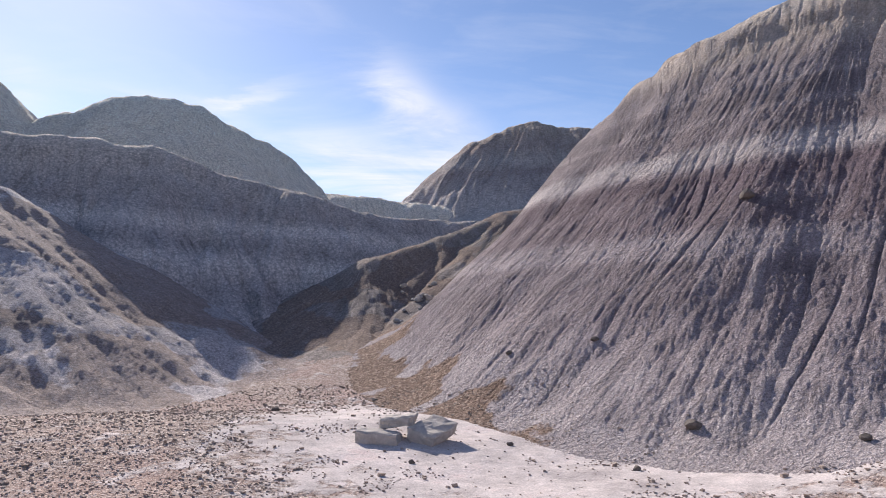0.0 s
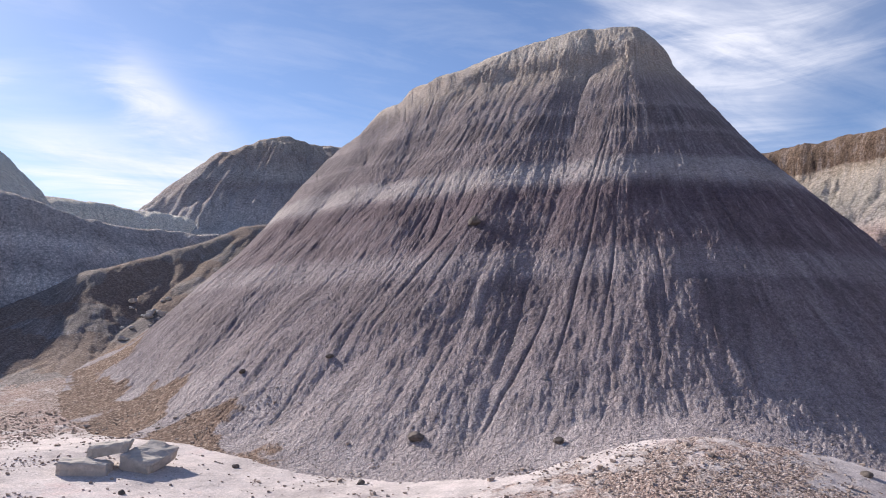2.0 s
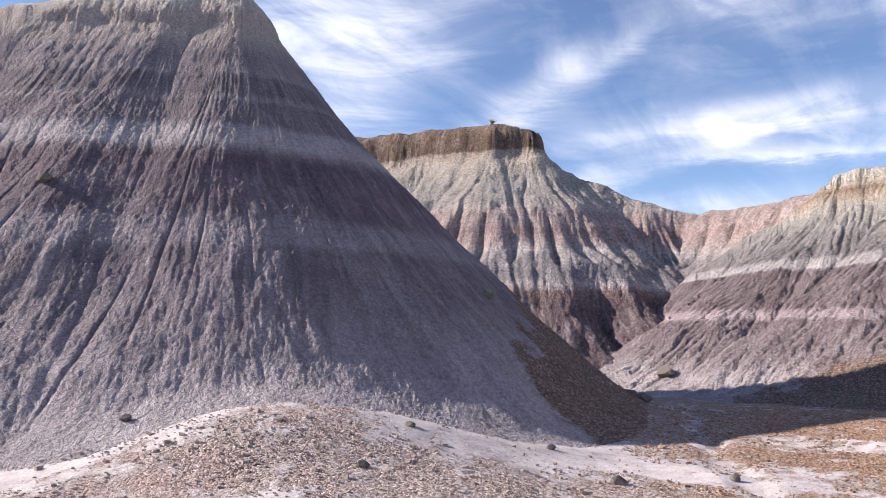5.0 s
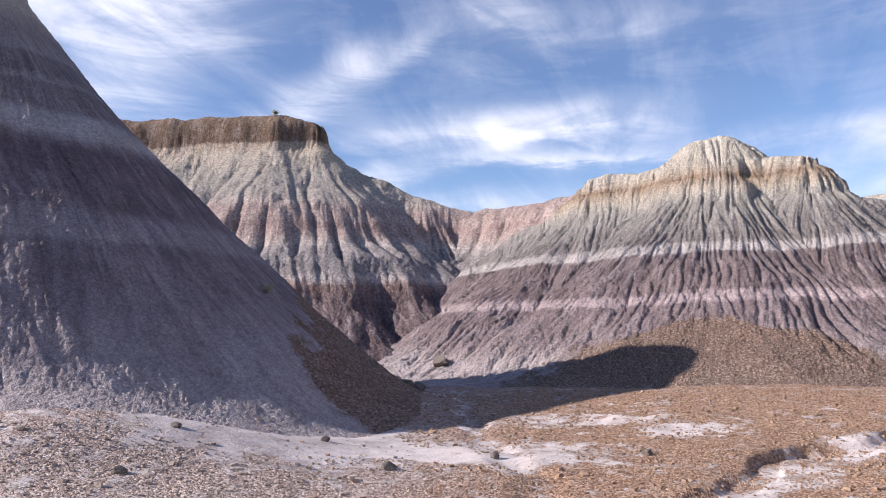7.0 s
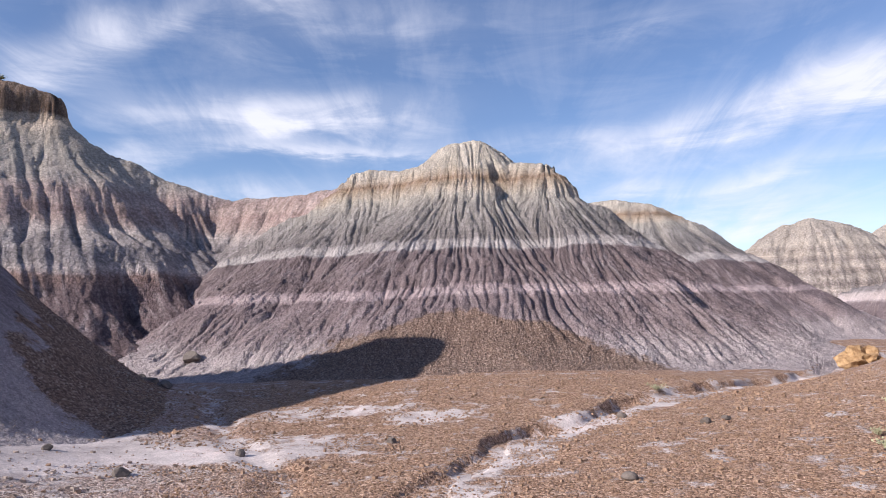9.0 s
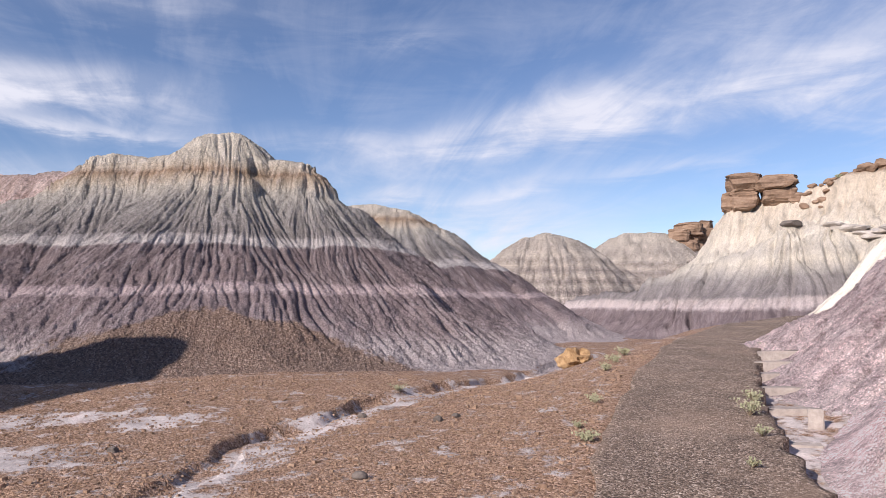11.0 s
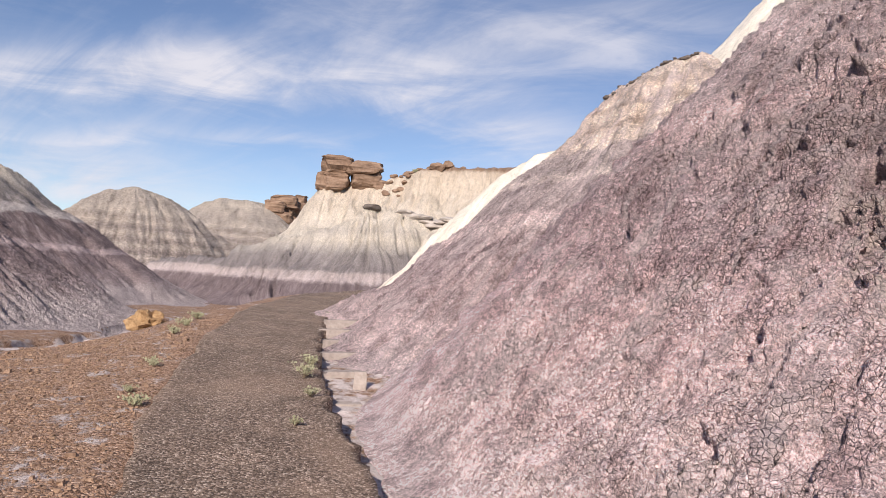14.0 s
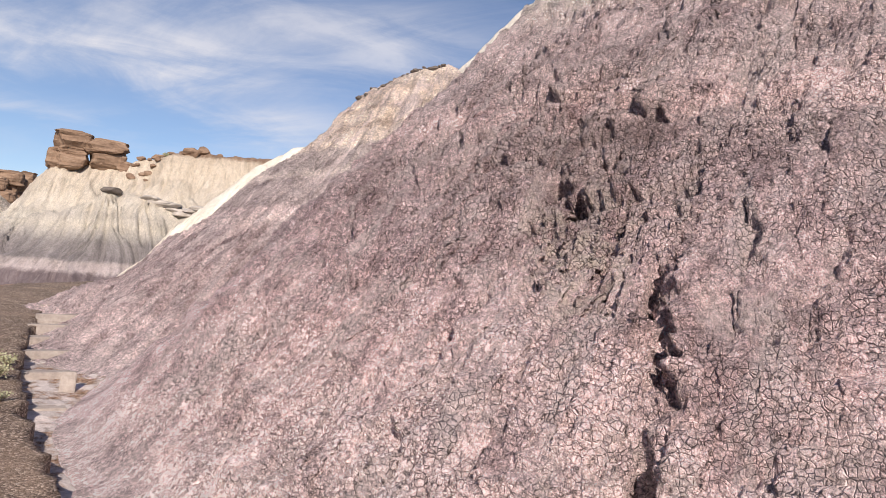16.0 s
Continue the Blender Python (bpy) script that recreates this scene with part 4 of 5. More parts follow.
hill("brown_topped_hill", "brown topped grey clay hill up the valley", MAT["back_hill"],
     fan(-18, 40, 0.14, spaced((38, 58, 0.2), (58, 80, 1.5))),
     [crest((1.8, 56, 14.9), (3.4, 56, 15.7), (6.4, 56, 16.6), (8.0, 56, 16.1), (11.1, 56, 16.0), (22, 56, 15.6))], 1.05, top=0.8, gullies=[(4.0, 0.5, 2.2), (1.2, 0.25, 2.2), (0.6, 0.14, 1.8)], foot=0.4, lump=0.14, seed=51, radius=9.0)
hill("middle_spur", "low brown rubbly spur in the valley", MAT["rubble_spur"],
     fan(-24, 30, 0.15, spaced((13, 32, 0.12), (32, 46, 0.8))),
     [crest((-10, 24.0, 2.6), (-6.4, 24.5, 5.6), (-1, 26.5, 7.5), (4, 28.5, 9.6), (12, 31, 10.9))], 0.50, top=0.4, concave=(0.8, 1.2),
     attribute=lambda X, Y, Z, g: step(0.1, 0.6, 0.35 + fbm(X * 0.4, Y * 0.4, 4, 8)), gullies=[(2.6, 0.12, 2.2)], rain=(0.12, 0.3, 0.08, 4, 0.05),
     foot=0.6, lump=0.035, seed=61, radius=7.0, crumb=(0.02, 0.2))
hill("left_spur", "grey clay spur with gravel on its flanks", MAT["spur_hill"],
     fan(-64, 0, 0.15, spaced((11, 27, 0.11), (27, 44, 0.8))),
     [crest((-52, 30, 12.0), (-40, 27, 11.4), (-36, 25.5, 10.2), (-32, 24.5, 8.6), (-24.5, 22.5, 4.3), (-20.9, 21.6, 2.3), (-17.6, 21, 0.9), (-13.5, 20, -1.4)), crest((-33, 20.5, -0.2), (-27.7, 19.0, -1.2), (-23.3, 18.7, -1.2), (-18.7, 18.3, -0.7), (-15.4, 18.0, -1.6))],
     0.50, top=0.35, concave=(0.5, 1.0), attribute=lambda X, Y, Z, g: step(0.1, 0.6, 0.55 + fbm(X * 0.3, Y * 0.3, 4, 18)), gullies=[(2.4, 0.12, 2.6)], rain=(0.12, 0.3, 0.08, 4, 0.05),
     foot=0.4, lump=0.05, seed=71, radius=7.0, crumb=(0.022, 0.13))

# hills along the path
hill("purple_spur_hill", "grey-purple banded clay hill with pale top", MAT["pink_hill"],
     fan(86, 134, 0.12, spaced((22, 43, 0.13), (43, 60, 1.0))),
     [crest((95, 41, 7.9), (98.4, 41, 8.1), (101.3, 40.5, 7.7), (103.3, 40, 6.5), (106.0, 39, 4.4), (109.7, 37, 2.0), (114, 35, -0.6))],
     0.62, top=1.0, concave=(0.8, 2.0), gullies=[(3.6, 0.5, 2.6)], fine=[(0.42, 0.14, 0.12)], foot=0.4, lump=0.12, seed=81, radius=8.0, crumb=(0.03, 0.25), rain=(0.10, 0.3, 0.10, 4, 0.08))
hill("striped_dome_hill", "pale striped clay dome", MAT["dome_hill"],
     fan(100, 132, 0.10, spaced((54, 76, 0.25), (76, 96, 2.0))),
     [crest((111.2, 72, 4.5), (112.6, 72, 4.8), (114.2, 72, 4.4), (116.0, 73, 2.9), (117.5, 73, 2.4))], 0.85, top=2.0, ledges=[(2.6, 0.9, 0.08), (5.0, 0.3, 0.08)], gullies=[(4.0, 0.6, 2.2)], fine=[(0.7, 0.22)],
     foot=0.4, lump=0.15, seed=91, radius=8.0, rain=(0.18, 0.5, 0.3, 5, 0.2))
hill("far_pale_dome", "far pale rounded clay dome", MAT["dome_hill"],
     fan(108, 136, 0.12, spaced((66, 90, 0.3), (90, 108, 2.0))),
     [crest((118.9, 85, 5.5), (121.0, 85, 5.5))], 0.8, top=2.6, gullies=[(4.0, 0.9, 2.2), (1.6, 0.4, 2.2)], foot=0.4, lump=0.15, seed=95, radius=8.0)
hill("white_mesa", "cream white clay mesa with grey striped foot", MAT["white_hill"],
     fan(104, 172, 0.11, spaced((28, 56, 0.15), (56, 80, 1.5))),
     [crest((126.8, 54, 6.2), (131, 53, 6.3), (135, 52, 7.3), (140.5, 50.5, 7.5), (150, 50, 8.0)), crest((112.5, 51, -0.6), (115, 49, 0.6), (117, 47, 0.9), (119.5, 45, 1.0), (121.0, 43, 1.8), (123, 41, 2.6), (125, 40, 2.7), (127.2, 39, 3.0), (130.3, 38, 4.8), (133, 37.5, 4.6), (136, 37, 4.2), (140, 36, 4.0))],
     [(0, 0.9), (60, 0.9), (120, 0.6), (290, 0.52), (340, 0.7)], top=0.6, concave=(1.6, 3.0), ledges=[(7.6, 0.8, 0.10), (5.4, 0.25, 0.05), (3.6, 0.4, 0.08), (2.6, 0.2, 0.04), (1.6, 0.2, 0.04)], gullies=[(4.6, 0.5, 3.0), (1.3, 0.28, 5.0)], fine=[(0.5, 0.26, 0.1)], lobes=[(3.0, 1.0, 0.4, 6.4)],
     foot=0.5, lump=0.18, seed=101, radius=9.0, crumb=(0.05, 0.4), rain=(0.13, 0.4, 0.25, 5, 0.14))
hill("white_shoulder", "smooth cream white clay shoulder", MAT["cream_hill"],
     fan(122, 166, 0.14, spaced((20, 32, 0.2), (32, 50, 1.0))),
     [crest((138.3, 30.5, 6.6), (141.0, 30, 9.2), (143.5, 30, 10.7), (146, 30, 11.5), (152, 30, 12))], [(0, 0.9), (50, 2.6), (110, 1.4), (230, 0.8), (320, 0.8)], top=0.6, gullies=[(3.0, 0.3, 2.2), (0.8, 0.08, 2.4)], foot=0.4, lump=0.08, seed=105, radius=9.0)
hill("white_back_slope", "steep white clay slope behind the path hills", MAT["cream_hill"],
     fan(150, 186, 0.2, spaced((17, 26, 0.2), (26, 40, 1.0))),
     [crest((155.5, 24, 15.3), (158.4, 24, 18.2), (160.6, 24, 21.2), (166, 24, 26), (176, 24, 28))], 1.1, top=0.4, gullies=[(1.6, 0.12, 2.2)], foot=0.4, lump=0.10, seed=107, radius=7.0)
hill("capped_path_hill", "banded clay hill with pale ledged top beside the path", MAT["path_hill"],
     fan(120, 188, 0.12, spaced((7.5, 18.0, 0.05), (18.0, 32, 0.5))),
     [crest((155.2, 15.6, 16.9), (153, 15.8, 16.1), (150.3, 16.2, 14.4), (146.9, 16.6, 11.7), (144, 17, 9.8), (136.3, 17, 3.6), (131.0, 16.8, -0.4))],
     [(0, 0.95), (180, 0.9), (330, 0.9)], top=0.3, ledges=[(4.7, 0.12, 0.03), (5.2, 0.16, 0.03), (5.6, 0.14, 0.03)], gullies=[(1.8, 0.15, 2.2)], fine=[(0.32, 0.12, 0.12), (0.15, 0.05, 0.15)], foot=0.4, lump=0.09, seed=111, radius=7.0, crumb=(0.04, 0.14), rain=(0.07, 0.4, 0.12, 5, 0.07))


# bearing, height, half widths and depth of the hollows in the bank's face
HOLLOWS = [(172.2, 1.72, 0.75, 0.20, 0.26), (173.0, 1.42, 0.7, 0.18, 0.22), (172.0, 0.82, 0.9, 0.10, 0.18), (170.6, 3.1, 1.1, 0.08, 0.2), (157.2, 3.0, 2.0, 0.05, 0.12), (173.0, 2.45, 1.4, 0.12, 0.14), (168.4, 2.5, 0.5, 0.16, 0.10),
           (168.4, 1.85, 0.6, 0.2, 0.13), (159.0, 2.75, 1.5, 0.05, 0.10), (166.0, 2.4, 2.2, 0.04, 0.10), (161.5, 2.2, 0.8, 0.05, 0.10), (162.0, 1.75, 0.5, 0.08, 0.10), (164.5, 3.35, 2.2, 0.05, 0.12), (153.0, 0.8, 1.6, 0.06, 0.08), (148.5, 1.1, 1.4, 0.05, 0.06)]


def build_bank():
    az = np.concatenate([np.arange(106, 124, 0.8), np.arange(124, 187, 0.14), np.arange(187, 228, 1.0)])
    X, Y = fan_at(az, spaced((2.4, 3.0, 0.05), (3.0, 6.4, 0.0125), (6.4, 8.5, 0.035), (8.5, 24, 0.5)))
    line = [(-16, -6.5, 6.0), (-8, -8.4, 7.2), (0, -9.6, 7.2), (1.8, -10.0, 6.5), (3.2, -10.3, 5.5), (3.9, -10.4, 4.9), (4.7, -10.5, 3.8), (7.0, -10.6, 2.2), (11.5, -11.9, 1.2)]
    Z, g, U, D = relief(X, Y, [line], [(0, 1.42), (90, 1.0), (180, 1.0), (270, 1.2)], top=0.4, gullies=[(1.6, 0.14, 2.0)], fine=[(0.26, 0.07), (0.12, 0.03)], foot=0.4, lump=0.07, seed=121, radius=6.0)
    shown = Z > g - 0.02
    wet = rained(X, Y, Z, g, (0.045, 0.2, 0.06, 4, 0.035), 121, [line], [(0, 1.42), (90, 1.0), (180, 1.0), (270, 1.2)], top=0.4, gullies=[(1.6, 0.14, 2.0)], foot=0.4, lump=0.07, radius=6.0)
    s, h = X * 0.95 - Y * 0.31, Z * 1.2        # along the bank, and up its face
    a = np.degrees(np.arctan2(X - 0.1, Y + 1.1)) % 360
    up = step(0.05, 0.6, Z - g)
    # a slump scar with broken beds above it, a cleft at its side and a lower hollow
    scar = np.exp(-(((a - 166.0) / 5.0) ** 2 + ((Z - 2.05) / 0.55) ** 2) ** 2)
    beds = np.exp(-(((a - 167.5) / 8.5) ** 2 + ((Z - 2.95) / 0.75) ** 2) ** 1.5)
    low = np.exp(-(((a - 171.0) / 3.6) ** 2 + ((Z - 0.75) / 0.4) ** 2))
    mid = 172.3 + 0.6 * (1.6 - Z)
    aw, zw = a + 1.1 * fbm(s * 4, h * 7, 5, 92, 0.65), Z + 0.09 * fbm(s * 3, h * 3, 4, 97, 0.55)
    hollow = np.zeros(a.shape)
    for pa, pz, wa, wz, deep in HOLLOWS:
        hollow = np.maximum(hollow, deep * np.exp(-(((aw - pa) / wa) ** 2 + ((zw - pz) / wz) ** 2) ** 1.5))
    edge = np.exp(-((a - mid - 2.0) / 1.6) ** 2) * step(0.55, 0.9, Z) * step(3.3, 2.0, Z)
    rough = np.clip(0.25 * step(-0.1, 0.5, fbm(s * 0.7, h * 0.9, 4, 64)) + 0.35 * scar + 0.8 * beds + 0.6 * low + 0.7 * edge, 0, 1)
    t = h * 4.6 + 1.1 * fbm(s * 0.9, h * 0.9, 4, 72) + 0.25 * n2(s * 7, h * 7, 73)
    saw = t - np.floor(t)
    ledge = ((1 - saw) ** 1.3 - 0.4) * step(-0.2, 0.3, n2(s * 1.1, np.floor(t) * 3.7, 74))
    torn = np.clip(beds + 0.7 * scar + 0.5 * low + 0.5 * edge, 0, 1)
    crag = fbm(s * 2.2, h * 6.5, 4, 35, 0.6)
    amount = -0.13 * scar - hollow - 0.08 * low + 0.05 * edge + 0.08 * ledge * torn
    amount = amount + rough * 0.07 * crag + 0.03 * fbm(s * 2.2, h * 2.2, 3, 33) + 0.022 * np.abs(fbm(s * 9, h * 11, 3, 34, 0.6))
    amount = amount + 0.045 * step(0.0, 0.5, fbm(s * 0.8, h * 0.8, 3, 37)) * fbm(s * 5, h * 8, 4, 38, 0.65)
    rent = (1 - np.abs(n2(s * 6, h * 10, 81))) ** 5 * 0.045 + (1 - np.abs(n2(s * 13, h * 19, 82))) ** 4 * 0.022
    amount = amount - rent * step(-0.35, 0.35, fbm(s * 1.0, h * 1.0, 4, 83)) * step(-0.3, 0.2, n2(s * 4, h * 6, 84))
    amount = amount + 0.045 * fbm(s * 4.5, h * 3.2, 4, 98, 0.6)
    d1, d2 = cells(s / 0.060 + 0.4 * n2(s * 11, h * 11, 61), h / 0.052 + 0.4 * n2(s * 11, h * 11, 62), 3)
    patch = step(-0.3, 0.3, fbm(s * 1.3, h * 1.3, 4, 63))
    amount = amount + (0.35 + 0.65 * np.maximum(patch, step(170.5, 174.0, a))) * (0.016 * np.minimum(d2 - d1, 0.2) / 0.2) * step(-0.45, 0.0, n2(s * 8, h * 8, 65)) + 0.016 * np.abs(n2(s * 21, h * 23, 39))
    X, Y, Z = pushed(X, Y, Z, up * (amount - wet + 0.07))
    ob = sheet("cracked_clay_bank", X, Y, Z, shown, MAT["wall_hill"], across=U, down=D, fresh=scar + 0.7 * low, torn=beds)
    tagged(ob, "pink and grey cracked clay bank beside the path", "hill", kind="structure")


build_bank()


# ---- the path ----
def build_path():
    s = np.arange(0, PATH_WAY[-1], 0.12)
    x, y, z = (np.interp(s, PATH_WAY, [p[i] for p in PATH]) for i in range(3))
    for _ in range(12):
        x[1:-1], y[1:-1] = (x[:-2] + 2 * x[1:-1] + x[2:]) / 4, (y[:-2] + 2 * y[1:-1] + y[2:]) / 4
    tx, ty = np.gradient(x), np.gradient(y)
    L = np.hypot(tx, ty)
    nx, ny = -ty / L, tx / L
    off = np.linspace(-1, 1, 25)
    lh = HALF + 0.10 * fbm(s * 0.6, s * 0 + 1.0, 4, 3)
    rh = HALF + 0.13 * fbm(s * 1.1, s * 0 + 9.0, 5, 4, 0.75)
    W = np.where(off[None] > 0, off[None] * lh[:, None], off[None] * rh[:, None])
    X, Y = x[:, None] + nx[:, None] * W, y[:, None] + ny[:, None] * W
    Z = z[:, None] + 0.035 - 0.02 * W ** 2 + 0.012 * fbm(X * 1.2, Y * 1.2, 3, 6)
    X = np.concatenate([X[:, :1], X, X[:, -1:]], 1)
    Y = np.concatenate([Y[:, :1], Y, Y[:, -1:]], 1)
    Z = np.concatenate([Z[:, :1] - 0.22, Z, Z[:, -1:] - 0.12], 1)
    ob = sheet("path", X, Y, Z, None, MAT["asphalt"])
    tagged(ob, "worn brown asphalt path with a broken edge", "path", kind="structure")


build_path()

# ---- things ----
bpy.context.view_layer.update()
GRAPH = bpy.context.evaluated_depsgraph_get()


def drop(x, y):
    """The height of the ground at a place in the plan."""
    hit, place, normal, _, ob, _ = scene.ray_cast(GRAPH, Vector((x, y, 60)), Vector((0, 0, -1)))
    return (place.z, normal, ob.name) if hit else (0.0, Vector((0, 0, 1)), "")


def part(name, bm, material, parent=None, label=""):
    me = bpy.data.meshes.new(name)
    bm.to_mesh(me)
    bm.free()
    me.materials.append(material)
    ob = new(name, me)
    if parent:
        ob.parent = parent
    if label:
        ob["label"] = label
    return ob


def rock_mesh(size, seed, cuts=7, rough=0.12, detail=3, beds=0.0, smooth=False, square=1.0):
    """A broken stone: a ball cut by planes, roughened, with ledges if bedded."""
    rnd = random.Random(seed)
    bm = bmesh.new()
    bmesh.ops.create_icosphere(bm, subdivisions=detail, radius=1.0)
    planes = []
    for _ in range(cuts):
        n = Vector((rnd.uniform(-1, 1), rnd.uniform(-1, 1), rnd.uniform(-1, 1))).normalized()
        planes.append((n, rnd.uniform(0.55, 0.85) / square ** 0.35))
    off = Vector((rnd.uniform(0, 50), rnd.uniform(0, 50), rnd.uniform(0, 50)))
    for v in bm.verts:
        p = Vector([math.copysign(abs(k) ** square, k) for k in v.co])
        for n, d in planes:
            k = p.dot(n)
            if k > d:
                p -= n * (k - d)
        p += v.co * rough * noise.fractal(p * 2.2 + off, 1.0, 2.0, 4)
        if beds:
            p.x *= 1 + beds * math.sin(p.z * 9 + off.x) + beds * noise.noise(Vector((0, 0, p.z * 5)) + off)
            p.y *= 1 + beds * math.sin(p.z * 9 + off.x) + beds * noise.noise(Vector((3, 0, p.z * 5)) + off)
        v.co = Vector((p.x * size[0], p.y * size[1], p.z * size[2]))
    for f in bm.faces:
        f.smooth = smooth
    return bm


def stone(name, label, category, x, y, size, seed, material, turn=0.0, sink=0.3, group="", **kw):
    z = drop(x, y)[0]
    ob = part(name, rock_mesh(size, seed, **kw), material)
    ob.matrix_world = pose(x, y, z + size[2] * (0.75 - sink), 0, 0, turn)
    return tagged(ob, label, category, group)


def slab_mesh(l, w, h, seed, rough=0.02):
    """A thick broken flagstone."""
    rnd = random.Random(seed)
    bm = bmesh.new()
    bmesh.ops.create_cube(bm, size=1.0)
    for v in bm.verts:
        v.co = Vector((v.co.x * l * rnd.uniform(0.82, 1.08), v.co.y * w * rnd.uniform(0.8, 1.1), v.co.z * h * rnd.uniform(0.9, 1.1)))
    bmesh.ops.subdivide_edges(bm, edges=bm.edges[:], cuts=7, use_grid_fill=True)
    off = Vector((seed * 3.7, seed * 1.3, 0))
    bm.normal_update()
    for v in bm.verts:
        n = v.normal.copy()
        v.co += n * rough * (noise.fractal(v.co * 7 + off, 1.0, 2.0, 4) + 0.8 * noise.noise(v.co * 3 + off))
        chip = noise.noise(v.co * 5 + off * 2)
        if len([f for f in v.link_faces if f.normal.dot(n) < 0.98]) and chip > 0.15:
            v.co -= n * 0.03 * chip
    bmesh.ops.bevel(bm, geom=[e for e in bm.edges if e.calc_face_angle(0) > 1.0], offset=0.012, segments=1, affect="EDGES")
    return bm


# the three flagstones on the salt flat
for i, (x, y, up, l, w, h, rx, ry, rz) in enumerate([(-0.74, 9.15, 0.04, 0.58, 0.32, 0.16, 2, 4, -8), (-0.52, 9.40, 0.19, 0.46, 0.34, 0.12, 4, -9, -14), (-0.10, 9.28, 0.11, 0.42, 0.58, 0.17, 16, 14, -30)]):
    s_ = part("flagstone", slab_mesh(l, w, h, 11 + i, 0.022), MAT["rock"])
    s_.matrix_world = pose(x, y, drop(x, y)[0] + up, rx, ry, rz)
    tagged(s_, ["thick grey flagstone lying flat on pale clay", "grey flagstone leaning on another stone", "broad grey flagstone tilted against the others"][i], "stone", "flagstones on the salt flat")

# loose stones and boulders
STONES = [(3.05, 8.84, 0.10), (7.37, -1.67, 0.07), (10.12, -3.12, 0.07), (5.43, 4.94, 0.06), (7.58, 3.34, 0.09), (11.37, -2.25, 0.07), (10.24, -3.4, 0.06), (2.39, 11.4, 0.06),
          (1.14, 12.4, 0.06), (2.2, 8.2, 0.05), (4.4, 7.6, 0.06), (-2.6, 11.6, 0.06), (0.9, 9.4, 0.045), (-0.3, 8.3, 0.04), (6.6, 5.4, 0.05), (8.3, 4.6, 0.06), (8.9, 2.6, 0.07), (9.6, 0.9, 0.06)]
for i, (x, y, r) in enumerate(STONES):
    stone("stone", "small dark brown stone on the ground", "stone", x, y, (r * 1.2, r, r * 0.8), 100 + i, MAT["dark_rock"], i * 47, 0.35, "loose stones", detail=2, cuts=6)
for i, (x, y, sx, sy, sz) in enumerate([(17.2, 7.6, 0.28, 0.2, 0.16), (19.8, 8.0, 0.42, 0.3, 0.22), (14.4, 6.2, 0.22, 0.17, 0.13), (18.6, 8.9, 0.2, 0.16, 0.13), (15.6, 7.1, 0.2, 0.2, 0.15)]):
    stone("boulder", "dark brown boulder in the shaded wash", "boulder", x, y, (sx, sy, sz), 140 + i, MAT["dark_rock"], 31 * i, 0.6, "boulders in the wash", cuts=9)
# a dark hole in the slope, made as an added embedded dark rock
stone("boulder", "dark rock standing in for a dark hole in the clay slope", "boulder", 5.12, 12.1, (0.13, 0.16, 0.12), 150, MAT["dark_rock"], 20, 0.5, detail=2)
for i in range(16):
    rnd = random.Random(500 + i)
    x, y = plan(rnd.uniform(-4.5, -0.8), rnd.uniform(20.0, 23.0))
    r = rnd.uniform(0.05, 0.13)
    stone("boulder", "pale boulder below the rubbly spur", "boulder", x, y, (r * 1.2, r, r * 0.8), 160 + i, MAT["rock"], 40 * i, 0.3, "boulders below the spur", detail=2, cuts=8)

# petrified log by the wash
log = stone("petrified_log", "orange and yellow petrified log chunk beside the wash", "petrified wood", 18.4, -9.0, (0.56, 0.40, 0.36), 7, MAT["log"], 25, 0.25, cuts=14, rough=0.34, detail=4)


# steps beside the path
def beam(l, w, h, seed):
    bm = bmesh.new()
    bmesh.ops.create_cube(bm, size=1.0)
    for v in bm.verts:
        v.co = Vector((v.co.x * l, v.co.y * w, v.co.z * h))
    bmesh.ops.subdivide_edges(bm, edges=bm.edges[:], cuts=5, use_grid_fill=True)
    bm.normal_update()
    for v in bm.verts:
        v.co += v.normal * 0.012 * noise.fractal(v.co * 9 + Vector((seed, 0, 0)), 1.0, 2.0, 3)
    bmesh.ops.bevel(bm, geom=[e for e in bm.edges if e.calc_face_angle(0) > 1.0], offset=0.01, segments=2, affect="EDGES")
    return bm


STEPS = [(7.55, -6.55, 0.16, 0.80), (8.75, -7.50, 0.36, 0.80), (9.75, -8.35, 0.50, 0.85), (10.55, -9.0, 0.62, 0.85), (11.3, -9.6, 0.74, 0.85), (12.1, -10.3, 0.86, 0.85), (13.1, -11.1, 0.97, 0.9)]
for i, (x, y, z, l) in enumerate(STEPS):
    s_ = part("step", beam(l, 0.26, 0.24, i * 3.1), MAT["step"])
    s_.matrix_world = pose(x, y, z - 0.20, 0, 1.5, -122 + 180 + (i * 37 % 7 - 3))
    tagged(s_, "low dusty stone step beside the asphalt path", "step", "steps beside the path")
s_ = part("end_block", beam(0.24, 0.26, 0.22, 77), MAT["step"])
s_.matrix_world = pose(7.25, -7.15, 0.0, 0, 3, 52)
tagged(s_, "square stone block at the end of a step", "stone block")
s_ = part("marker_block", beam(0.17, 0.12, 0.26, 78), MAT["step"])
s_.matrix_world = pose(7.95, -7.35, 0.25, 4, 0, 50)
tagged(s_, "short upright stone block set in gravel", "stone block")


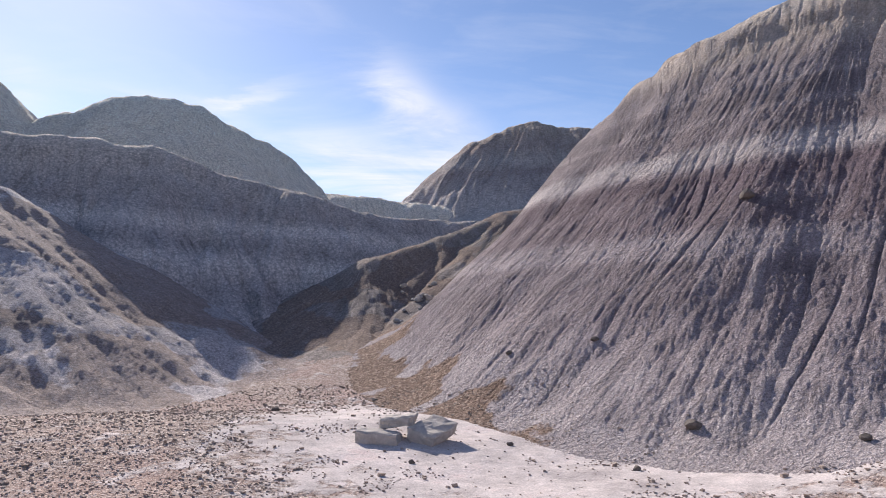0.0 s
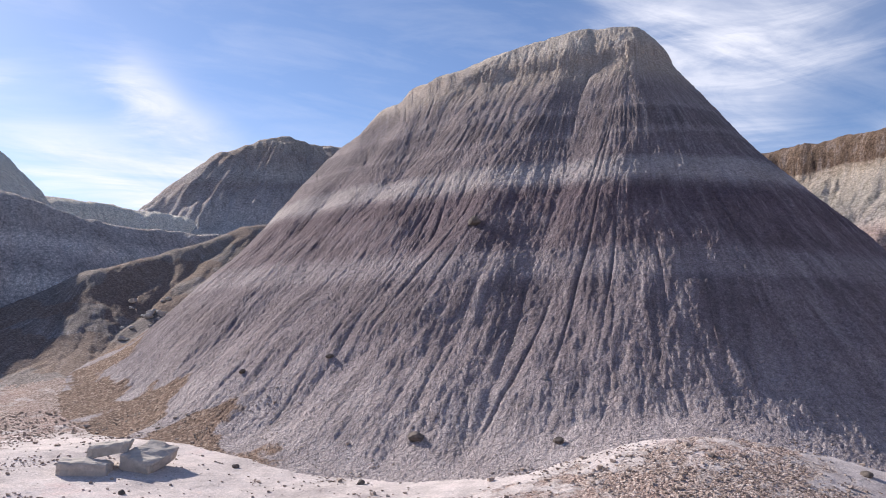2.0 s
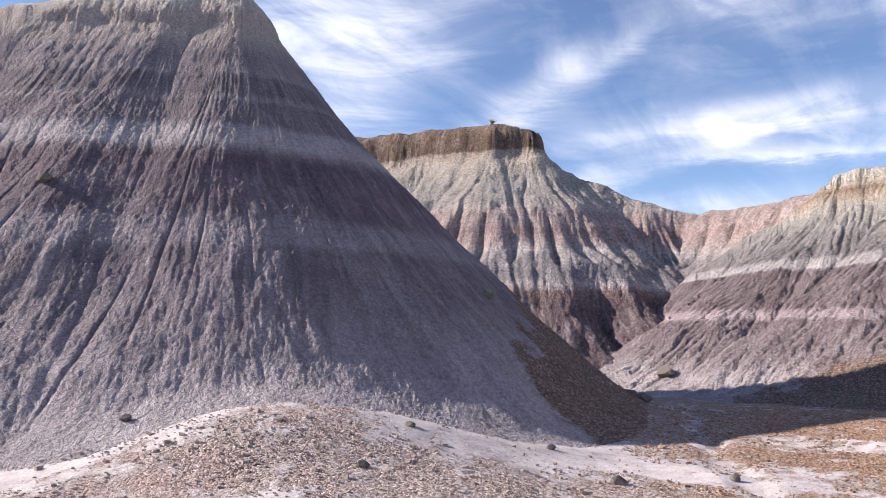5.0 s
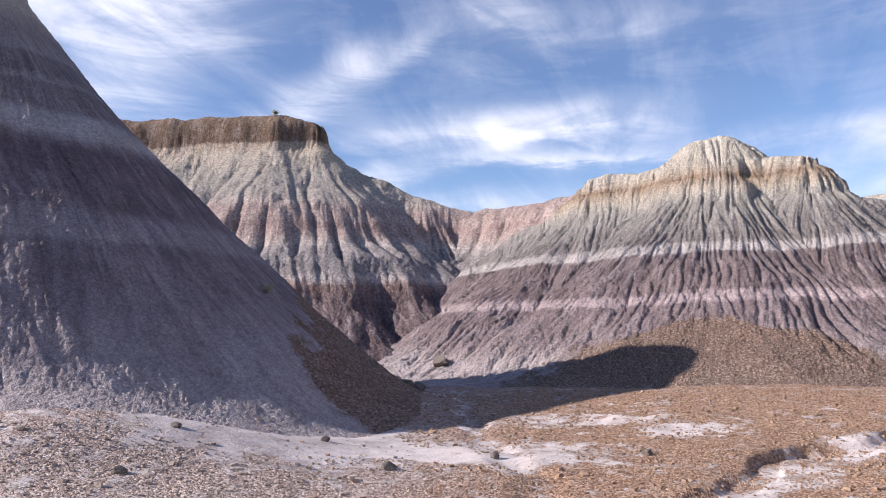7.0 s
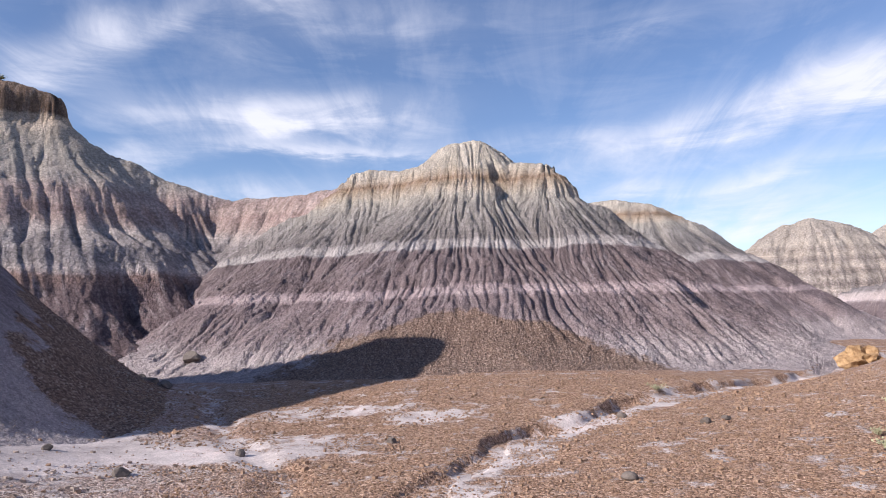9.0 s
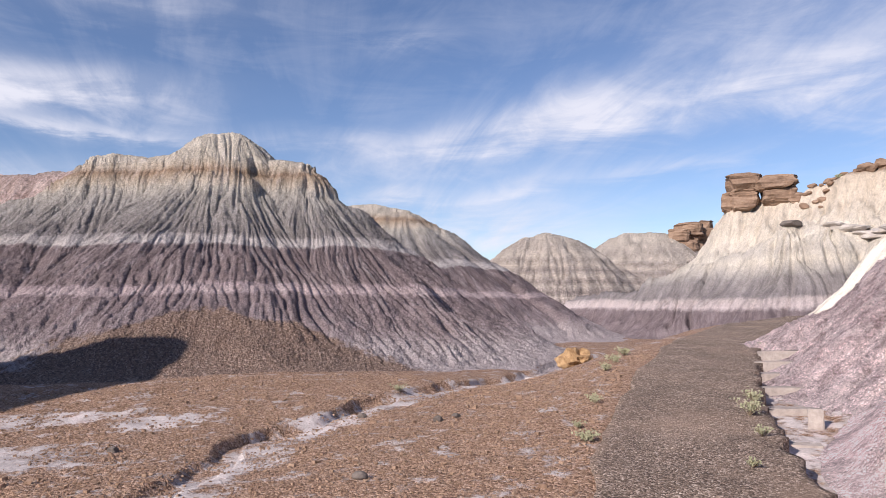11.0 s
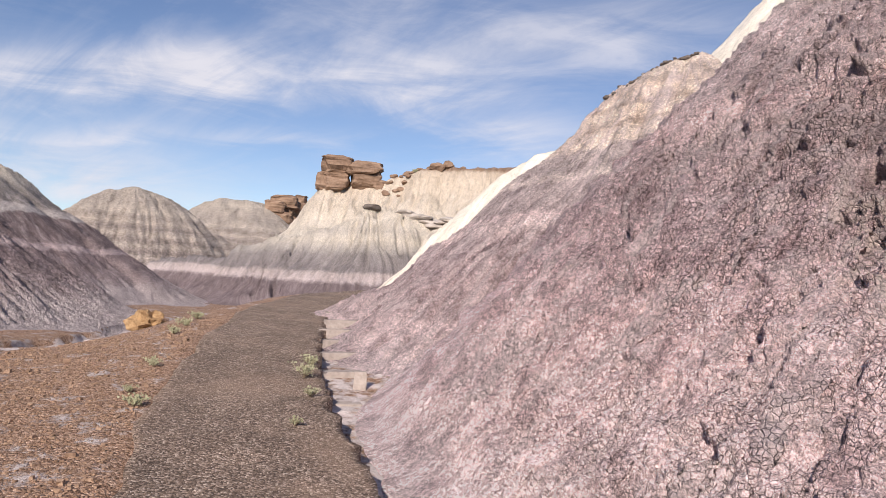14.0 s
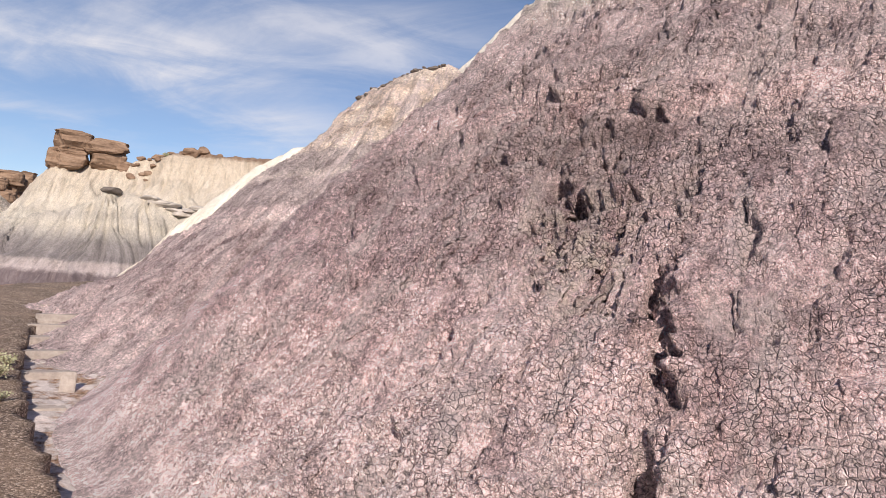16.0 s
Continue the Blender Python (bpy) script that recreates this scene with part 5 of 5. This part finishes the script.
# ---- plants ----
def shrub(x, y, r, h, seed, label, count=110, tall=False):
    rnd = random.Random(seed)
    base = new("shrub")
    base.matrix_world = Matrix.Translation((x, y, drop(x, y)[0]))
    st, lf = bmesh.new(), bmesh.new()
    for i in range(14):
        a, lean = rnd.uniform(0, 6.28), rnd.uniform(0.2, 1.0)
        tip = Vector((math.cos(a) * r * lean, math.sin(a) * r * lean, h * rnd.uniform(0.6, 1.0)))
        side = Vector((-math.sin(a), math.cos(a), 0)) * 0.004
        vs = [st.verts.new(c) for c in (-side, side, tip * 0.95 + side * 0.4, tip * 0.95 - side * 0.4)]
        up = [st.verts.new(c.co + Vector((math.cos(a), math.sin(a), 0)) * 0.005) for c in vs]
        st.faces.new(vs), st.faces.new(up[::-1]), st.faces.new((vs[0], vs[3], up[3], up[0])), st.faces.new((vs[1], up[1], up[2], vs[2]))
        for _ in range(count // 14):
            c = tip * rnd.uniform(0.35, 1.05) + Vector((rnd.gauss(0, 1), rnd.gauss(0, 1), rnd.gauss(0, 0.6))) * r * 0.14
            d = Vector((rnd.gauss(0, 1), rnd.gauss(0, 1), rnd.uniform(0.2, 1.5))).normalized()
            e = d.orthogonal().normalized()
            L, W = r * rnd.uniform(0.12, 0.24), r * rnd.uniform(0.05, 0.09)
            q = [lf.verts.new(c), lf.verts.new(c + d * L * 0.5 + e * W), lf.verts.new(c + d * L), lf.verts.new(c + d * L * 0.5 - e * W)]
            lf.faces.new(q)
    part("stems", st, MAT["stem"], base)
    part("leaves", lf, MAT["leaf"], base)
    return tagged(base, label, "shrub", "desert shrubs")


MAT["stem"] = plain("dry_stem", (0.22, 0.17, 0.11), (0.34, 0.28, 0.2), 20.0, 0.1, 0.002)
for i, (x, y, r, h) in enumerate([(9.63, -5.22, 0.20, 0.16), (7.78, -4.2, 0.22, 0.14), (8.06, -6.50, 0.24, 0.24), (8.62, -7.0, 0.22, 0.22), (7.2, -6.0, 0.16, 0.13), (14.2, -8.15, 0.28, 0.18),
                                  (13.2, -7.4, 0.26, 0.18), (12.3, -6.75, 0.22, 0.16), (8.5, -4.45, 0.13, 0.10), (13.5, -3.2, 0.2, 0.14), (6.2, -5.1, 0.13, 0.10)]):
    shrub(x, y, r * 0.75, h * 0.8, 40 + i, "low pale green desert shrub at the path's edge", 170)
shrub(11.27, 7.72, 0.2, 0.2, 60, "dark green tuft at the shaded hill's foot", 150)
for i, (az, d) in enumerate([(53.6, 37.0), (45.2, 40), (51.7, 38), (133.4, 52)]):
    shrub(*plan(az, d), 0.27, 0.22, 70 + i, "scrubby bush on top of the mesa", 520)


# ---- cap rocks ----
def stack(x, y, layers, seed, label, sink=0.3):
    base = new("rock_pillar")
    z = drop(x, y)[0] - sink
    base.matrix_world = Matrix.Translation((x, y, z))
    up = 0.0
    for i, (sx, sy, sz, ox, oy) in enumerate(layers):
        o = part("block", rock_mesh((sx, sy, sz), seed + i, 7, 0.15, 4, 0.06, square=0.38), MAT["cap_rock"], base)
        o.matrix_local = pose(ox, oy, up + sz * 0.85, 0, 0, 40 + (seed * 53 + i * 71) % 30)
        up += sz * 1.42
    return tagged(base, label, "rock pillar", "cap rocks on the mesa")


stack(*plan(127.3, 53.4), [(0.9, 0.9, 0.70, 0, 0), (1.1, 1.0, 0.80, 0.05, 0.05)], 201, "tall brown bedded sandstone pillar on white clay")
stack(*plan(129.5, 53.2), [(1.05, 0.9, 0.72, 0, 0), (1.25, 1.0, 0.55, 0, 0.1)], 211, "brown bedded sandstone pillar with flat top")
stack(*plan(126.3, 53.6), [(0.6, 0.6, 0.7, 0, 0)], 221, "low brown block beside the pillars")
stack(*plan(130.7, 53.0), [(0.55, 0.6, 0.42, 0, 0)], 231, "brown ledge block beside the pillars")
for i in range(58):
    rnd = random.Random(900 + i)
    x, y = plan(131.0 + i * 0.155 + rnd.uniform(-0.2, 0.2), 52.2 + rnd.uniform(-0.7, 0.7))
    r = rnd.uniform(0.14, 0.32) * (1.3 if 24 < i < 40 else 0.9)
    stone("cap_boulder", "brown rubble boulder on the mesa rim", "boulder", x, y, (r * 1.3, r * 1.1, r * 0.8), 300 + i, MAT["cap_rock"], 67 * i, 0.25, "rubble on the mesa rim", detail=2, cuts=8)
for i, (az, h) in enumerate([(122.7, 2), (123.3, 3), (124.0, 3), (124.5, 4)]):
    stack(*plan(az, 84 + i), [(1.7, 1.5, 1.1, 0, 0), (1.2, 1.1, 0.95, 0.1, 0), (1.5, 1.2, 0.8, -0.1, 0), (0.9, 0.9, 0.7, 0.1, 0)][:h], 241 + 10 * i, "far dark brown rock pillar on a pale ridge", 2.1 - 0.3 * i)
stone("dark_ledge_slab", "dark flat slab lying on white clay", "stone", *plan(130.2, 38.0), (0.5, 0.4, 0.16), 391, MAT["dark_rock"], 20, 0.75, cuts=10, square=0.5)
for i in range(7):
    x, y = plan(133.0 + i * 0.6, 37.3 - 0.1 * i)
    stone("ledge_slab", "grey-brown ledge slab jutting from white clay", "stone", x, y, (0.62, 0.4, 0.13), 400 + i, MAT["rock"], 12 * i, 0.7, "ledge slabs on the mesa", detail=3, cuts=8, square=0.5)
for i in range(46):
    rnd = random.Random(1200 + i)
    x, y = plan(rnd.uniform(132.5, 140.5), rnd.uniform(40.5, 47.5))
    r = rnd.uniform(0.12, 0.34)
    stone("slope_block", "pale sandstone block on the mesa slope", "stone", x, y, (r * 1.5, r, r * 0.6), 420 + i, MAT["rock"], 33 * i, 0.3, "blocks on the mesa slope", detail=2, cuts=7)

# dark rubble along the pale top beside the path
for i in range(22):
    rnd = random.Random(1500 + i)
    x, y = plan(148.5 + i * 0.31, 16.3 - 0.03 * i + rnd.uniform(-0.25, 0.1))
    r = rnd.uniform(0.04, 0.10)
    stone("rubble_stone", "dark rubble stone on the pale ledge", "stone", x, y, (r * 1.4, r * 1.1, r * 0.7), 1500 + i, MAT["dark_rock"], 51 * i, 0.3, "rubble on the pale ledge", detail=1, cuts=6)

# ---- gravel ----
def gravel():
    """Loose pebbles on the stony ground, nearest the path."""
    rs = np.random.RandomState(5)
    n = 190000
    az = rs.uniform(-36, 128, n)
    d = np.sqrt(rs.uniform(5.2 ** 2, 15.5 ** 2, n))
    X, Y = EYE_X + d * np.sin(np.radians(az)), EYE_Y + d * np.cos(np.radians(az))
    pd, ps, side = polyline(X, Y, PATH)
    want = (0.92 - 0.95 * salt_flats(X, Y)) + 0.75 * fbm(X * 1.2, Y * 1.2, 4, 77)
    want = np.where(want > 0.45, 1.0, 0.07) * np.clip(1.25 - d / 19.0, 0.2, 1.0)
    ok = (rs.uniform(0, 1, n) < want) & (pd > HALF + 0.12)
    X, Y, d, az = X[ok][:50000], Y[ok][:50000], d[ok][:50000], az[ok][:50000]
    size = np.exp(rs.normal(math.log(0.0085), 0.45, len(X))) * (0.75 + d / 26)
    size = np.minimum(size, 0.055)
    Z = np.zeros(len(X))
    good = np.ones(len(X), bool)
    for i in range(len(X)):
        z, nrm, name = drop(X[i], Y[i])
        Z[i] = z
        if name != "ground" and not (name in ("grey_banded_hill", "pink_banded_hill") and z < 0.75 + 0.4 * math.sin(X[i])):
            good[i] = False
    X, Y, Z, size = X[good], Y[good], Z[good], size[good]
    m = len(X)
    cube = np.array([(a, b, c) for a in (-1, 1) for b in (-1, 1) for c in (-1, 1)], float)
    quads = np.array([(0, 1, 3, 2), (4, 6, 7, 5), (0, 4, 5, 1), (2, 3, 7, 6), (0, 2, 6, 4), (1, 5, 7, 3)])
    v = cube[None] * rs.uniform(0.25, 1.0, (m, 8, 3)) * np.array([1.15, 1.0, 0.75])
    t = rs.uniform(0, 6.28, m)
    c, s = np.cos(t)[:, None], np.sin(t)[:, None]
    x, y = v[..., 0] * c - v[..., 1] * s, v[..., 0] * s + v[..., 1] * c
    P = np.stack([x, y, v[..., 2]], -1) * size[:, None, None] + np.stack([X, Y, Z + size * 0.35], -1)[:, None, :]
    east = np.degrees(np.arctan2(X - EYE_X, Y - EYE_Y)) + rs.normal(0, 6, m) > 62
    for pick, mat, label in ((~east, "pebble", "loose grey and brown pebbles on pale ground"), (east, "brown_pebble", "loose brown pebbles beside the wash")):
        k = int(pick.sum())
        F = quads[None] + (np.arange(k) * 8)[:, None, None]
        ob = link("gravel", P[pick].reshape(-1, 3), F.reshape(-1, 4), MAT[mat], smooth=False)
        tagged(ob, label, "gravel", kind="stuff")


gravel()
